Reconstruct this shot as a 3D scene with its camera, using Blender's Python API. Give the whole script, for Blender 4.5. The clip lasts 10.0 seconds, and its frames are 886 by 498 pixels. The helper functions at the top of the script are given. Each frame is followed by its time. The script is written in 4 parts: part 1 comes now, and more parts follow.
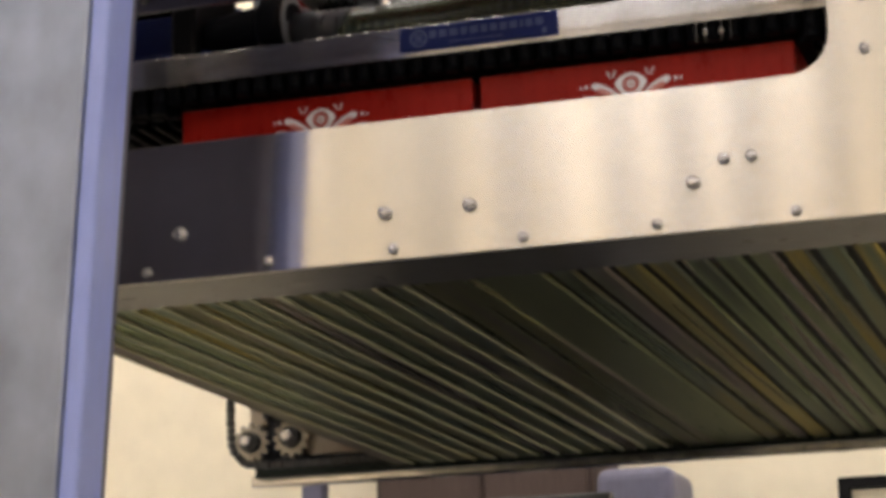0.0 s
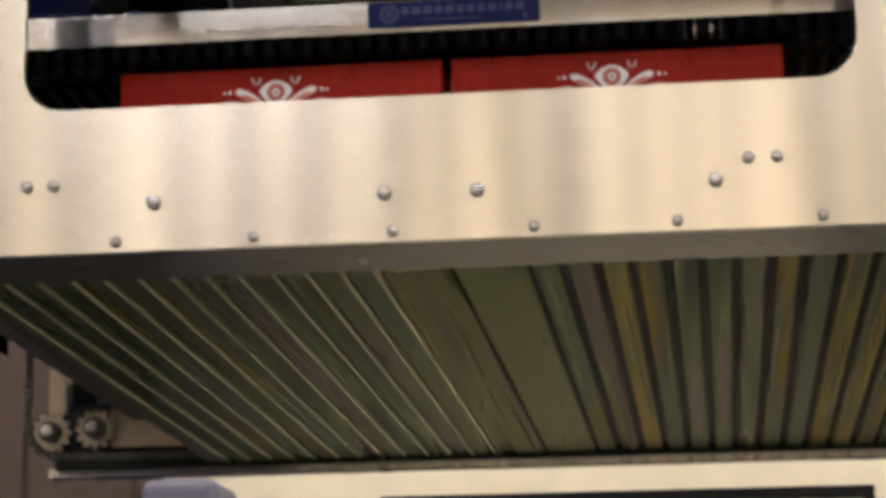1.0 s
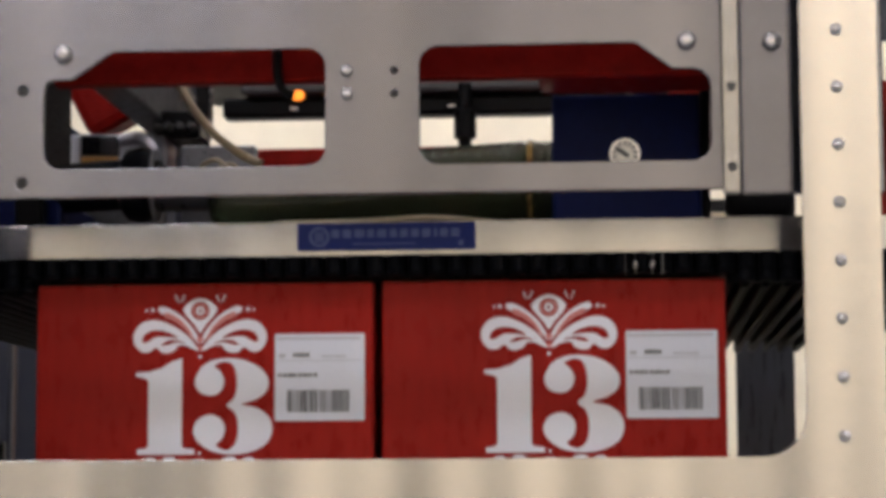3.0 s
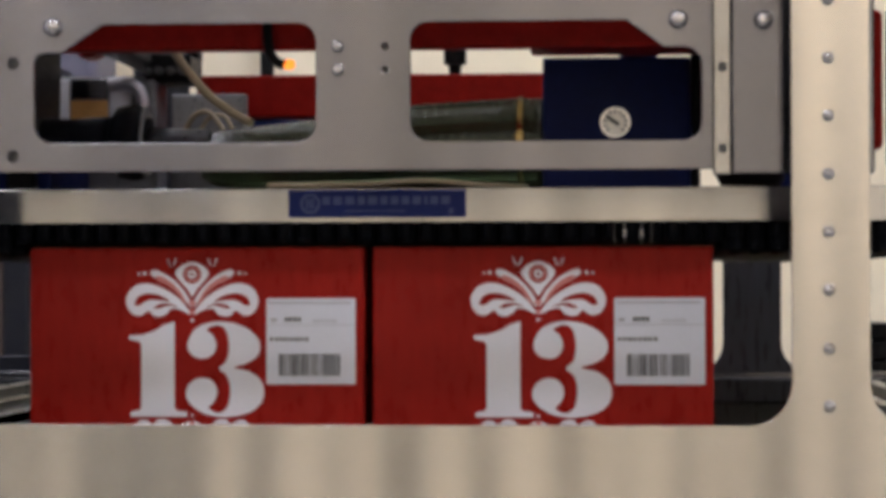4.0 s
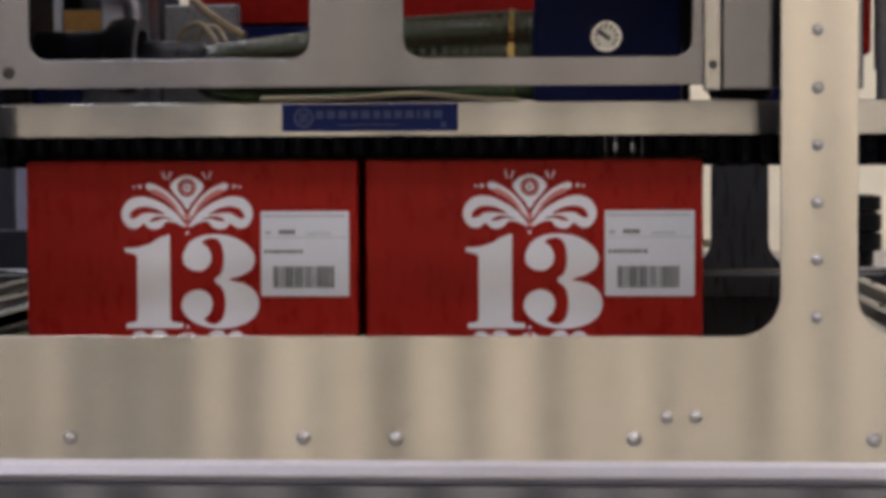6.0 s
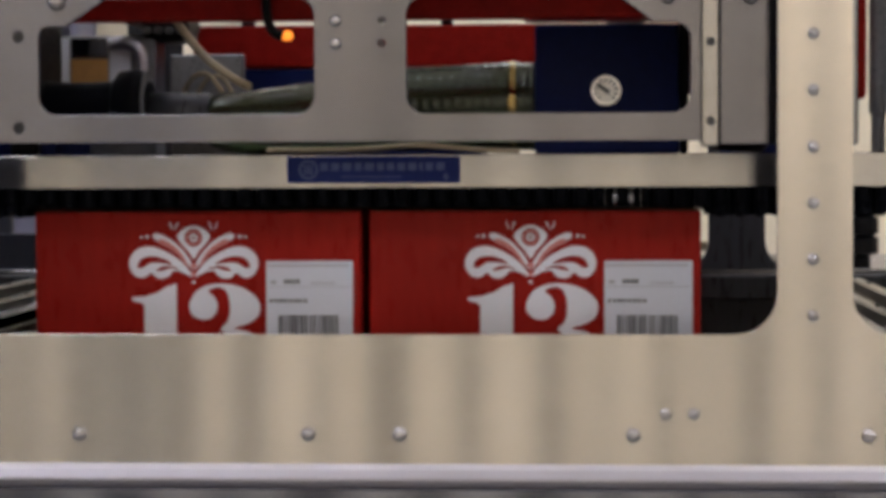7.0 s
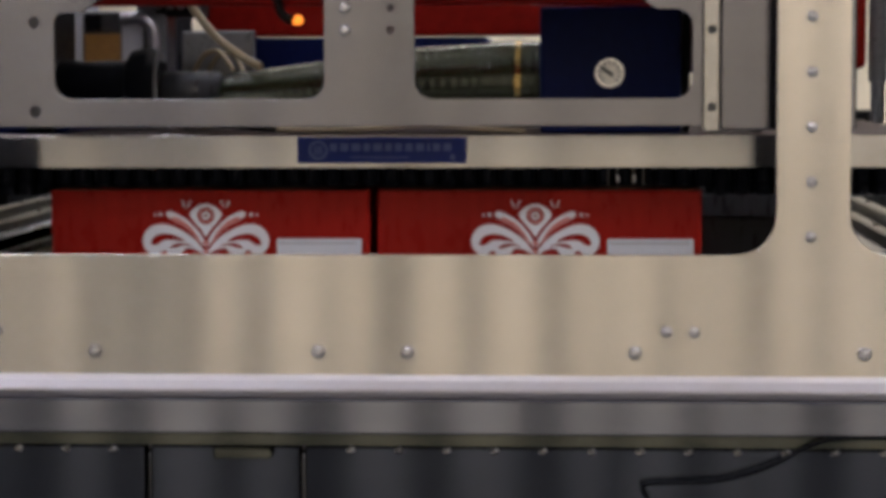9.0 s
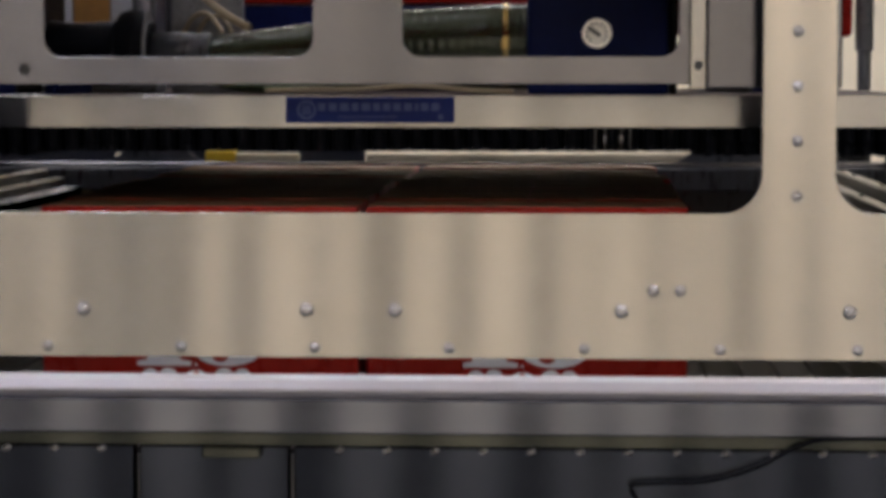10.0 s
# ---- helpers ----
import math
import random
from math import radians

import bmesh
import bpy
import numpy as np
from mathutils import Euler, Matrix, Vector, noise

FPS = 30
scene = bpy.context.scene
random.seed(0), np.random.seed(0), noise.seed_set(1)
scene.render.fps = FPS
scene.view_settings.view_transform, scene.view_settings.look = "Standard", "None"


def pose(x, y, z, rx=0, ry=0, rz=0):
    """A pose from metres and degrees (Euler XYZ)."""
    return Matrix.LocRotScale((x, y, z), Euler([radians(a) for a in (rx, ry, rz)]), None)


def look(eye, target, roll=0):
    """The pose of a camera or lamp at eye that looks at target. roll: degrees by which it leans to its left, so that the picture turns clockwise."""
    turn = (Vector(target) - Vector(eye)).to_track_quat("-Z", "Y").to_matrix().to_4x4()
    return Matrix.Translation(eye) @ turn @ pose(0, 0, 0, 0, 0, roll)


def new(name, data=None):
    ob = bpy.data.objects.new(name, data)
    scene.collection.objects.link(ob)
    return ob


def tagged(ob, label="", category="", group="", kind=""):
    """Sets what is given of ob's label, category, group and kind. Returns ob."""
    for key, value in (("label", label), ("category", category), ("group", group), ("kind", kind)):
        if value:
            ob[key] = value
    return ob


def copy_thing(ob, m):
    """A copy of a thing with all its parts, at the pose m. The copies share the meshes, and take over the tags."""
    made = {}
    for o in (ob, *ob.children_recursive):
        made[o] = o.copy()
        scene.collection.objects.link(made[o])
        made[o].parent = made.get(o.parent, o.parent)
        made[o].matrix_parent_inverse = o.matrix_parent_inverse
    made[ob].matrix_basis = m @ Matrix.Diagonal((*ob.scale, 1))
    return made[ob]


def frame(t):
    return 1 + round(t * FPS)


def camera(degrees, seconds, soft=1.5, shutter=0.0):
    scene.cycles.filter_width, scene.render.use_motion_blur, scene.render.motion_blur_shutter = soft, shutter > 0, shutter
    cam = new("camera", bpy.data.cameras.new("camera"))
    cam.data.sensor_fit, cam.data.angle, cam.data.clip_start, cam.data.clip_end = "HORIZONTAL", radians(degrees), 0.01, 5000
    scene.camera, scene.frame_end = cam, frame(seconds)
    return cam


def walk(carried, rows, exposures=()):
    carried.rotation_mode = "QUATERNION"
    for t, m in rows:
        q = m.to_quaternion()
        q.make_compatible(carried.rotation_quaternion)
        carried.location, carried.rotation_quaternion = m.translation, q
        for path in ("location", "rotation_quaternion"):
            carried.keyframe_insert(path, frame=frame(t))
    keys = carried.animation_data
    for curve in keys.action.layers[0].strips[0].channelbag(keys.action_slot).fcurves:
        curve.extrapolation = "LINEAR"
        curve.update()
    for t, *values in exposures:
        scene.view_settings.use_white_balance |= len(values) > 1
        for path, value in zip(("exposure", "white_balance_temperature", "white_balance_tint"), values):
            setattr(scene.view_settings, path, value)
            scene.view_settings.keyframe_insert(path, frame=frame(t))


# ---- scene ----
LENS = 21.61
EYE = Vector((0.0, 0.0, 1.5))
# seconds, turn to the left, tilt up, roll
TURNS = [
    (0, 17.977, 13.489, -1.124),
    (0.5, 11.493, 13.498, -0.731),
    (1, 6.804, 13.651, -0.547),
    (1.5, 5.670, 13.702, -0.519),
    (2, 5.456, 14.652, -0.357),
    (2.5, 4.911, 9.034, -0.300),
    (2.7, 4.506, 7.953, -0.229),
    (3.8, 3.980, 1.787, -0.321),
    (4, 3.912, 0.881, -0.117),
    (4.5, 3.659, -1.184, -0.195),
    (5, 3.941, -1.872, -0.223),
    (6.5, 3.430, -2.288, -0.241),
    (7, 3.488, -2.158, -0.227),
    (7.5, 3.868, -2.804, -0.186),
    (8, 3.622, -3.401, -0.170),
    (8.5, 3.672, -4.013, -0.158),
    (9, 3.570, -4.340, -0.185),
    (9.5, 3.585, -4.343, -0.243),
    (10, 3.299, -4.339, -0.039),
]
# seconds, place of the gripper seen from the eye, height of the vacuum head in it, drop of the boxes
STATES = [
    (0, -0.6636, 2.3691, 0.6022, 0.0002, 0.0000),
    (0.5, -0.3545, 2.3523, 0.5992, 0.0002, 0.0000),
    (1, -0.1715, 2.3572, 0.5977, 0.0000, 0.0000),
    (1.5, -0.1551, 2.3729, 0.5756, 0.0042, 0.0000),
    (2, -0.1454, 2.3571, 0.4529, 0.0377, 0.0000),
    (2.5, -0.1414, 2.3784, 0.0931, 0.0672, 0.0000),
    (2.7, -0.1360, 2.3794, 0.0067, 0.0826, 0.0000),
    (3.8, -0.1392, 2.4102, -0.2741, 0.0797, 0.0000),
    (4, -0.1353, 2.4131, -0.2964, 0.0781, 0.0000),
    (4.5, -0.1239, 2.4177, -0.3330, 0.0771, 0.0000),
    (5, -0.1385, 2.4179, -0.3267, 0.0787, 0.0000),
    (6.5, -0.1260, 2.4629, -0.3420, 0.0587, 0.0000),
    (7, -0.1260, 2.4854, -0.3357, 0.0167, 0.0000),
    (7.5, -0.1307, 2.5048, -0.3507, -0.0299, 0.0000),
    (8, -0.1232, 2.5251, -0.3473, -0.0512, 0.0000),
    (8.5, -0.1248, 2.5363, -0.3479, -0.0508, 0.0000),
    (9, -0.1254, 2.5445, -0.3500, -0.0509, 0.0000),
    (9.5, -0.1252, 2.5487, -0.3496, -0.0504, -0.0268),
    (9.8, -0.1265, 2.5530, -0.3460, -0.0495, -0.0290),
    (10, -0.1278, 2.5589, -0.3049, -0.0488, -0.0685),
]


def aim(yaw, pitch, roll):
    a, b = radians(yaw), radians(pitch)
    way = Vector((-math.sin(a) * math.cos(b), math.cos(a) * math.cos(b), math.sin(b)))
    return look(EYE, EYE + way, roll)


cam = camera(LENS, 10.0, soft=4.5)
walk(cam, [(t, aim(a, b, c)) for t, a, b, c in TURNS],
     exposures=[(0.0, -0.1, 6400, 13), (1.5, -0.08, 6400, 13), (2.5, 0.06, 5700, 15), (4.0, -0.15, 5700, 15), (7.0, -0.24, 5700, 15), (10.0, -0.26, 5700, 15)])

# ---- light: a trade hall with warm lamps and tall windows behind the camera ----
world = bpy.data.worlds.new("world")
scene.world = world
world.use_nodes = True
world.node_tree.nodes["Background"].inputs[0].default_value = (0.62, 0.76, 1.0, 1)
world.node_tree.nodes["Background"].inputs[1].default_value = 0.32


# ---- materials ----
def material(name, base=(0.5, 0.5, 0.5), rough=0.5, metal=0.0, vary=0.15, scale=20.0, stretch=(1, 1, 1), bump=0.0,
             rough_vary=0.1, coat=0.0, second=None, per_object=0.0, fine=8.0, aniso=0.0, spec=0.5):
    """A surface with variation at two scales, stretched along an axis where it is brushed."""
    m = bpy.data.materials.new(name)
    m.use_nodes = True
    nt = m.node_tree
    b = nt.nodes["Principled BSDF"]
    b.inputs["Metallic"].default_value = metal
    b.inputs["Specular IOR Level"].default_value = spec
    if coat:
        b.inputs["Coat Weight"].default_value = coat
        b.inputs["Coat Roughness"].default_value = 0.15
    tc = nt.nodes.new("ShaderNodeTexCoord")
    mp = nt.nodes.new("ShaderNodeMapping")
    mp.inputs["Scale"].default_value = stretch
    nt.links.new(tc.outputs["Object"], mp.inputs["Vector"])
    big, small = nt.nodes.new("ShaderNodeTexNoise"), nt.nodes.new("ShaderNodeTexNoise")
    big.inputs["Scale"].default_value, big.inputs["Detail"].default_value = scale * 0.25, 3
    small.inputs["Scale"].default_value, small.inputs["Detail"].default_value = scale * fine, 4
    for n in (big, small):
        nt.links.new(mp.outputs["Vector"], n.inputs["Vector"])
    add = nt.nodes.new("ShaderNodeMath")
    add.operation = "ADD"
    nt.links.new(big.outputs["Fac"], add.inputs[0])
    nt.links.new(small.outputs["Fac"], add.inputs[1])
    source = add.outputs[0]
    if per_object:
        info = nt.nodes.new("ShaderNodeObjectInfo")
        k = nt.nodes.new("ShaderNodeMath")
        k.operation = "MULTIPLY_ADD"
        k.inputs[1].default_value = per_object
        nt.links.new(info.outputs["Random"], k.inputs[0])
        nt.links.new(source, k.inputs[2])
        source = k.outputs[0]
    ramp = nt.nodes.new("ShaderNodeMapRange")
    ramp.inputs["From Min"].default_value, ramp.inputs["From Max"].default_value = 0.6, 1.4 + per_object
    nt.links.new(source, ramp.inputs["Value"])
    mix = nt.nodes.new("ShaderNodeMix")
    mix.data_type = "RGBA"
    dark = [c * (1 - vary) for c in base]
    lite = second or [min(1, c * (1 + vary)) for c in base]
    mix.inputs["A"].default_value, mix.inputs["B"].default_value = (*dark, 1), (*lite, 1)
    nt.links.new(ramp.outputs["Result"], mix.inputs["Factor"])
    nt.links.new(mix.outputs["Result"], b.inputs["Base Color"])
    rr = nt.nodes.new("ShaderNodeMapRange")
    rr.inputs["From Min"].default_value, rr.inputs["From Max"].default_value = 0.3, 0.7
    rr.inputs["To Min"].default_value = max(0.02, rough - rough_vary)
    rr.inputs["To Max"].default_value = min(1, rough + rough_vary)
    nt.links.new(small.outputs["Fac"], rr.inputs["Value"])
    nt.links.new(rr.outputs["Result"], b.inputs["Roughness"])
    if aniso:
        # brushed along x: the tangent runs up the sheet, across the brush lines
        b.inputs["Anisotropic"].default_value = aniso
        tg = nt.nodes.new("ShaderNodeTangent")
        tg.direction_type, tg.uv_map = "UV_MAP", "brush"
        nt.links.new(tg.outputs["Tangent"], b.inputs["Tangent"])
    if bump:
        bp = nt.nodes.new("ShaderNodeBump")
        bp.inputs["Strength"].default_value, bp.inputs["Distance"].default_value = bump, 0.002
        nt.links.new(small.outputs["Fac"], bp.inputs["Height"])
        nt.links.new(bp.outputs["Normal"], b.inputs["Normal"])
    return m


def glow(name, colour, strength):
    m = bpy.data.materials.new(name)
    m.use_nodes = True
    b = m.node_tree.nodes["Principled BSDF"]
    b.inputs["Base Color"].default_value = (*colour, 1)
    b.inputs["Emission Color"].default_value = (*colour, 1)
    b.inputs["Emission Strength"].default_value = strength
    return m


def zinc_material():
    """Yellow-passivated zinc: olive, with drifting violet and straw tints, brushed along the slat."""
    m = material("yellow_zinc", (0.3, 0.3, 0.2), 0.30, 0.85, 0.5, 6, (9, 0.16, 1), 0.0, 0.05, per_object=1.2, fine=1.4, aniso=0.0)
    nt = m.node_tree
    mix = next(n for n in nt.nodes if n.type == "MIX")
    source = mix.inputs["Factor"].links[0].from_socket
    ramp = nt.nodes.new("ShaderNodeValToRGB")
    els = ramp.color_ramp.elements
    tints = [(0.0, (0.17, 0.17, 0.155)), (0.16, (0.31, 0.32, 0.21)), (0.30, (0.30, 0.265, 0.275)), (0.44, (0.29, 0.335, 0.23)),
             (0.58, (0.22, 0.235, 0.215)), (0.72, (0.42, 0.37, 0.18)), (0.86, (0.24, 0.29, 0.265)), (1.0, (0.33, 0.325, 0.22))]
    els[0].position, els[1].position = 0.0, 1.0
    for pos, col in tints[1:-1]:
        els.new(pos)
    for e, (pos, col) in zip(els, tints):
        e.position, e.color = pos, (*col, 1)
    for n in nt.nodes:
        if n.type == "TEX_NOISE":
            n.inputs["Detail"].default_value = 0.6
    # each slat takes its own stretch of the tint
    info = next(n for n in nt.nodes if n.type == "OBJECT_INFO")
    far = nt.nodes.new("ShaderNodeVectorMath")
    far.operation = "SCALE"
    far.inputs[0].default_value = (3.1, 17.3, 5.7)
    nt.links.new(info.outputs["Random"], far.inputs["Scale"])
    mp = next(n for n in nt.nodes if n.type == "MAPPING")
    nt.links.new(far.outputs["Vector"], mp.inputs["Location"])
    rng = source.node
    rng.inputs["From Min"].default_value, rng.inputs["From Max"].default_value = 0.75, 2.5
    nt.links.new(source, ramp.inputs["Fac"])
    b = nt.nodes["Principled BSDF"]
    nt.links.new(ramp.outputs["Color"], b.inputs["Base Color"])
    nt.links.new(ramp.outputs["Color"], b.inputs["Specular Tint"])
    return m


ALU = material("brushed_aluminium", (0.74, 0.71, 0.67), 0.165, 1.0, 0.06, 5, (0.35, 1, 3), 0.0, 0.007, fine=10, aniso=1.0)
ALU_GREY = material("milled_aluminium", (0.276, 0.272, 0.298), 0.20, 1.0, 0.06, 5, (0.35, 1, 3), 0.0, 0.02, fine=10, aniso=1.0)
ALU_BAR = material("extruded_aluminium", (0.56, 0.55, 0.545), 0.18, 1.0, 0.06, 5, (0.35, 1, 3), 0.0, 0.02, fine=10, aniso=1.0)
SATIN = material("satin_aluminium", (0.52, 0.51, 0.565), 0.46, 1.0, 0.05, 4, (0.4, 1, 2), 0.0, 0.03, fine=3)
PURPLE_GREY = material("violet_grey_paint", (0.13, 0.13, 0.19), 0.5, 0.0, 0.15, 6, (1, 1, 0.3), spec=0.2)
# Guard rail's side face: the darker floor reflection is put into its colour.
RAIL = material("darkened_cool_aluminium", (0.20, 0.212, 0.265), 0.15, 1.0, 0.05, 5, (0.35, 1, 3), 0.0, 0.012, fine=10, aniso=1.0)
LIFT = material("grey_painted_steel", (0.085, 0.082, 0.085), 0.45, 0.2, 0.3, 10, bump=0.05)
GEAR = material("worn_steel", (0.19, 0.18, 0.16), 0.4, 0.9, 0.25, 40)
POST = material("post_metal", (0.34, 0.385, 0.50), 0.42, 0.85, 0.45, 14, (1.5, 1, 1), 0.0, 0.04, fine=0.6)
DARK_PLATE = material("dark_painted_steel", (0.052, 0.056, 0.068), 0.32, 0.3, 0.35, 12, (1, 1, 0.15), bump=0.03, spec=0.35)
KRAFT = material("brown_kraft_card", (0.22, 0.13, 0.07), 0.7, 0.0, 0.2, 25, (1, 3, 1), 0.1)
GREY_WALL = material("grey_painted_wall", (0.34, 0.35, 0.37), 0.8, 0.0, 0.1, 1.5, bump=0.05)
BROWN = material("brown_panel", (0.07, 0.05, 0.045), 0.6, 0.0, 0.25, 3, (4, 4, 0.5), 0.05, spec=0.2)
BLACK = material("black_plastic", (0.005, 0.005, 0.006), 0.4, 0.0, 0.2, 30, spec=0.12)
CURTAIN = material("dark_blue_panel", (0.010, 0.013, 0.028), 0.6, 0.0, 0.2, 3)
SCREEN_GREY = material("grey_cabinet", (0.17, 0.175, 0.19), 0.35, 0.3, 0.25, 20)
STEEL = material("bright_zinc_steel", (0.58, 0.58, 0.62), 0.24, 1.0, 0.15, 60)
DARKSTEEL = material("dark_steel", (0.10, 0.10, 0.10), 0.45, 0.8, 0.3, 40)
ZINC = zinc_material()
PALE_ZINC = material("pale_green_zinc", (0.28, 0.30, 0.215), 0.32, 0.85, 0.35, 6, (7, 0.5, 1), 0.0, 0.05, fine=2)
PALE_ZINC.node_tree.nodes["Principled BSDF"].inputs["Specular Tint"].default_value = (0.36, 0.38, 0.28, 1)
# Darkened: the flange's underside shade is put into it; slat rails share it.
FLANGE = material("darkened_aluminium", (0.15, 0.147, 0.14), 0.30, 1.0, 0.12, 5, (0.35, 1, 3), 0.0, 0.03, fine=10)
SPROCKET = material("oily_steel", (0.34, 0.31, 0.26), 0.35, 0.9, 0.4, 60)
RUBBER = material("black_rubber", (0.0036, 0.0042, 0.0065), 0.5, 0.0, 0.3, 60, bump=0.1, spec=0.06)
RED_CARD = material("red_cardboard", (0.31, 0.0135, 0.0085), 0.30, 0.0, 0.22, 9, (1.6, 1, 0.5), 0.0, 0.06, fine=5, spec=0.1)
WHITE_INK = material("white_print", (0.86, 0.87, 0.93), 0.6, 0.0, 0.06, 40, bump=0.04, spec=0.2)
ROSE_INK = material("pink_print", (0.62, 0.22, 0.20), 0.6, 0.0, 0.06, 40)
PAPER = material("label_paper", (0.78, 0.81, 0.90), 0.5, 0.0, 0.05, 30)
GREY_INK = material("grey_print", (0.06, 0.06, 0.07), 0.6, 0.0, 0.1, 60)
PALE_INK = material("faint_print", (0.42, 0.43, 0.47), 0.6, 0.0, 0.1, 60)
NAVY = material("navy_enamel", (0.005, 0.010, 0.062), 0.42, 0.0, 0.2, 15, bump=0.05, spec=0.08)
BADGE = material("blue_badge", (0.008, 0.018, 0.13), 0.4, 0.0, 0.1, 40, spec=0.2)
BADGE_INK = material("badge_print", (0.065, 0.09, 0.22), 0.4, 0.2, 0.1, 60)
BRASS = material("yellow_brass", (0.34, 0.25, 0.10), 0.22, 1.0, 0.3, 40)
BEIGE = material("beige_painted_steel", (0.62, 0.53, 0.40), 0.5, 0.0, 0.25, 30)
TRACK = material("green_black_plastic", (0.010, 0.017, 0.015), 0.35, 0.0, 0.3, 20, spec=0.2)
YELLOW = material("yellow_plastic", (0.75, 0.50, 0.01), 0.45, 0.0, 0.1, 30)
CREAM = material("cream_painted_steel", (0.62, 0.55, 0.40), 0.4, 0.0, 0.12, 30)
RED_PAINT = material("red_enamel", (0.22, 0.008, 0.005), 0.38, 0.0, 0.25, 8, bump=0.05, spec=0.08)
CREAM_HOSE = material("cream_tube", (0.36, 0.30, 0.20), 0.35, 0.0, 0.1, 30)
DIAL = material("gauge_dial", (0.88, 0.85, 0.76), 0.35, 0.0, 0.08, 60)
PLASTER = material("warm_plaster", (0.80, 0.73, 0.58), 0.8, 0.0, 0.08, 1.2, bump=0.05)
CONCRETE = material("concrete_floor", (0.30, 0.29, 0.27), 0.5, 0.0, 0.2, 2.0, bump=0.1)
OLIVE = material("dark_panel", (0.050, 0.057, 0.080), 0.14, 1.0, 0.06, 6, (0.5, 1, 2), 0.0, 0.008, spec=0.3, aniso=1.0)
STRIP = material("dull_olive_metal", (0.085, 0.09, 0.082), 0.15, 1.0, 0.12, 6, (0.5, 1, 2), 0.0, 0.02, aniso=1.0)
# Bluish light on the fence post's side face, put into its colour.
BLUEGREY = material("pale_blue_side_light", (0.37, 0.45, 0.95), 0.4, 0.0, 0.1, 10, (1, 1, 0.3))
AMBER = glow("amber_lens", (1.0, 0.27, 0.02), 1.7)
# Glow of the added lamps that brighten the far wall.
WASH = glow("wall_fill_diffuser", (1.0, 0.92, 0.80), 55.0)
# Paler zinc: light caught on the slats' sides is put into its colour.
LIP = material("catchlight_zinc", (0.66, 0.67, 0.47), 0.35, 0.9, 0.2, 10, (1, 0.3, 1), 0.0, 0.05, per_object=0.5, fine=2)
LAMP = glow("lamp_diffuser", (1.0, 0.95, 0.91), 31.0)
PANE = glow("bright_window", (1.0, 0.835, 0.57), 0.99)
# No known window: an added glow for the window plate to reflect.
HIGH_GLOW = glow("high_glow_strip", (1.0, 0.93, 0.84), 1.7)
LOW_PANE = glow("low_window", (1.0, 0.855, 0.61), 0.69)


def hose_material():
    m = material("clear_green_hose", (0.036, 0.052, 0.026), 0.20, 0.0, 0.15, 12, (1.5, 1, 1), 0.0, 0.03, fine=3)
    b = m.node_tree.nodes["Principled BSDF"]
    b.inputs["Transmission Weight"].default_value = 0.45
    return m


HOSE = hose_material()


# ---- mesh helpers ----
def part(name, bm, mat, parent=None, label="", at=None):
    """Links a bmesh or a mesh as one object, under a thing or a part."""
    if isinstance(bm, bmesh.types.BMesh):
        me = bpy.data.meshes.new(name)
        bmesh.ops.recalc_face_normals(bm, faces=bm.faces)
        bm.to_mesh(me)
        bm.free()
    else:
        me = bm
    if mat and not me.materials:
        me.materials.append(mat)
    if "brush" not in me.uv_layers:
        co = np.empty(len(me.vertices) * 3)
        me.vertices.foreach_get("co", co)
        co = co.reshape(-1, 3)
        ix = np.empty(len(me.loops), dtype=np.int32)
        me.loops.foreach_get("vertex_index", ix)
        uv = np.stack([co[ix, 2] + 0.37 * co[ix, 1], co[ix, 0]], 1)
        me.uv_layers.new(name="brush").data.foreach_set("uv", uv.ravel())
    ob = new(name, me)
    if parent:
        ob.parent = parent
    if at is not None:
        ob.matrix_basis = at if isinstance(at, Matrix) else Matrix.Translation(at)
    if label:
        ob["label"] = label
    return ob


def slab(x0, x1, y0, y1, z0, z1, bevel=0.0, seg=1, bm=None):
    bm = bm or bmesh.new()
    r = bmesh.ops.create_cube(bm, size=1.0)
    for v in r["verts"]:
        v.co = Vector(((x0 + x1) / 2 + v.co.x * (x1 - x0), (y0 + y1) / 2 + v.co.y * (y1 - y0), (z0 + z1) / 2 + v.co.z * (z1 - z0)))
    if bevel:
        es = list({e for v in r["verts"] for e in v.link_edges})
        bmesh.ops.bevel(bm, geom=es, offset=bevel, segments=seg, affect="EDGES", profile=0.5)
    return bm


def lathe(rings, n=16, axis="y", bm=None, at=(0, 0, 0), smooth=True):
    """A turned body: rings of (distance along the axis, radius)."""
    bm = bm or bmesh.new()
    rows = []
    for d, r in rings:
        row = []
        for i in range(n):
            a = 2 * math.pi * i / n
            c, s = r * math.cos(a), r * math.sin(a)
            p = {"x": (d, c, s), "y": (c, d, s), "z": (c, s, d)}[axis]
            row.append(bm.verts.new(Vector(p) + Vector(at)))
        rows.append(row)
    for a, b in zip(rows, rows[1:]):
        for i in range(n):
            f = bm.faces.new((a[i], a[(i + 1) % n], b[(i + 1) % n], b[i]))
            f.smooth = smooth
    bm.faces.new(rows[0])
    bm.faces.new(rows[-1][::-1])
    return bm


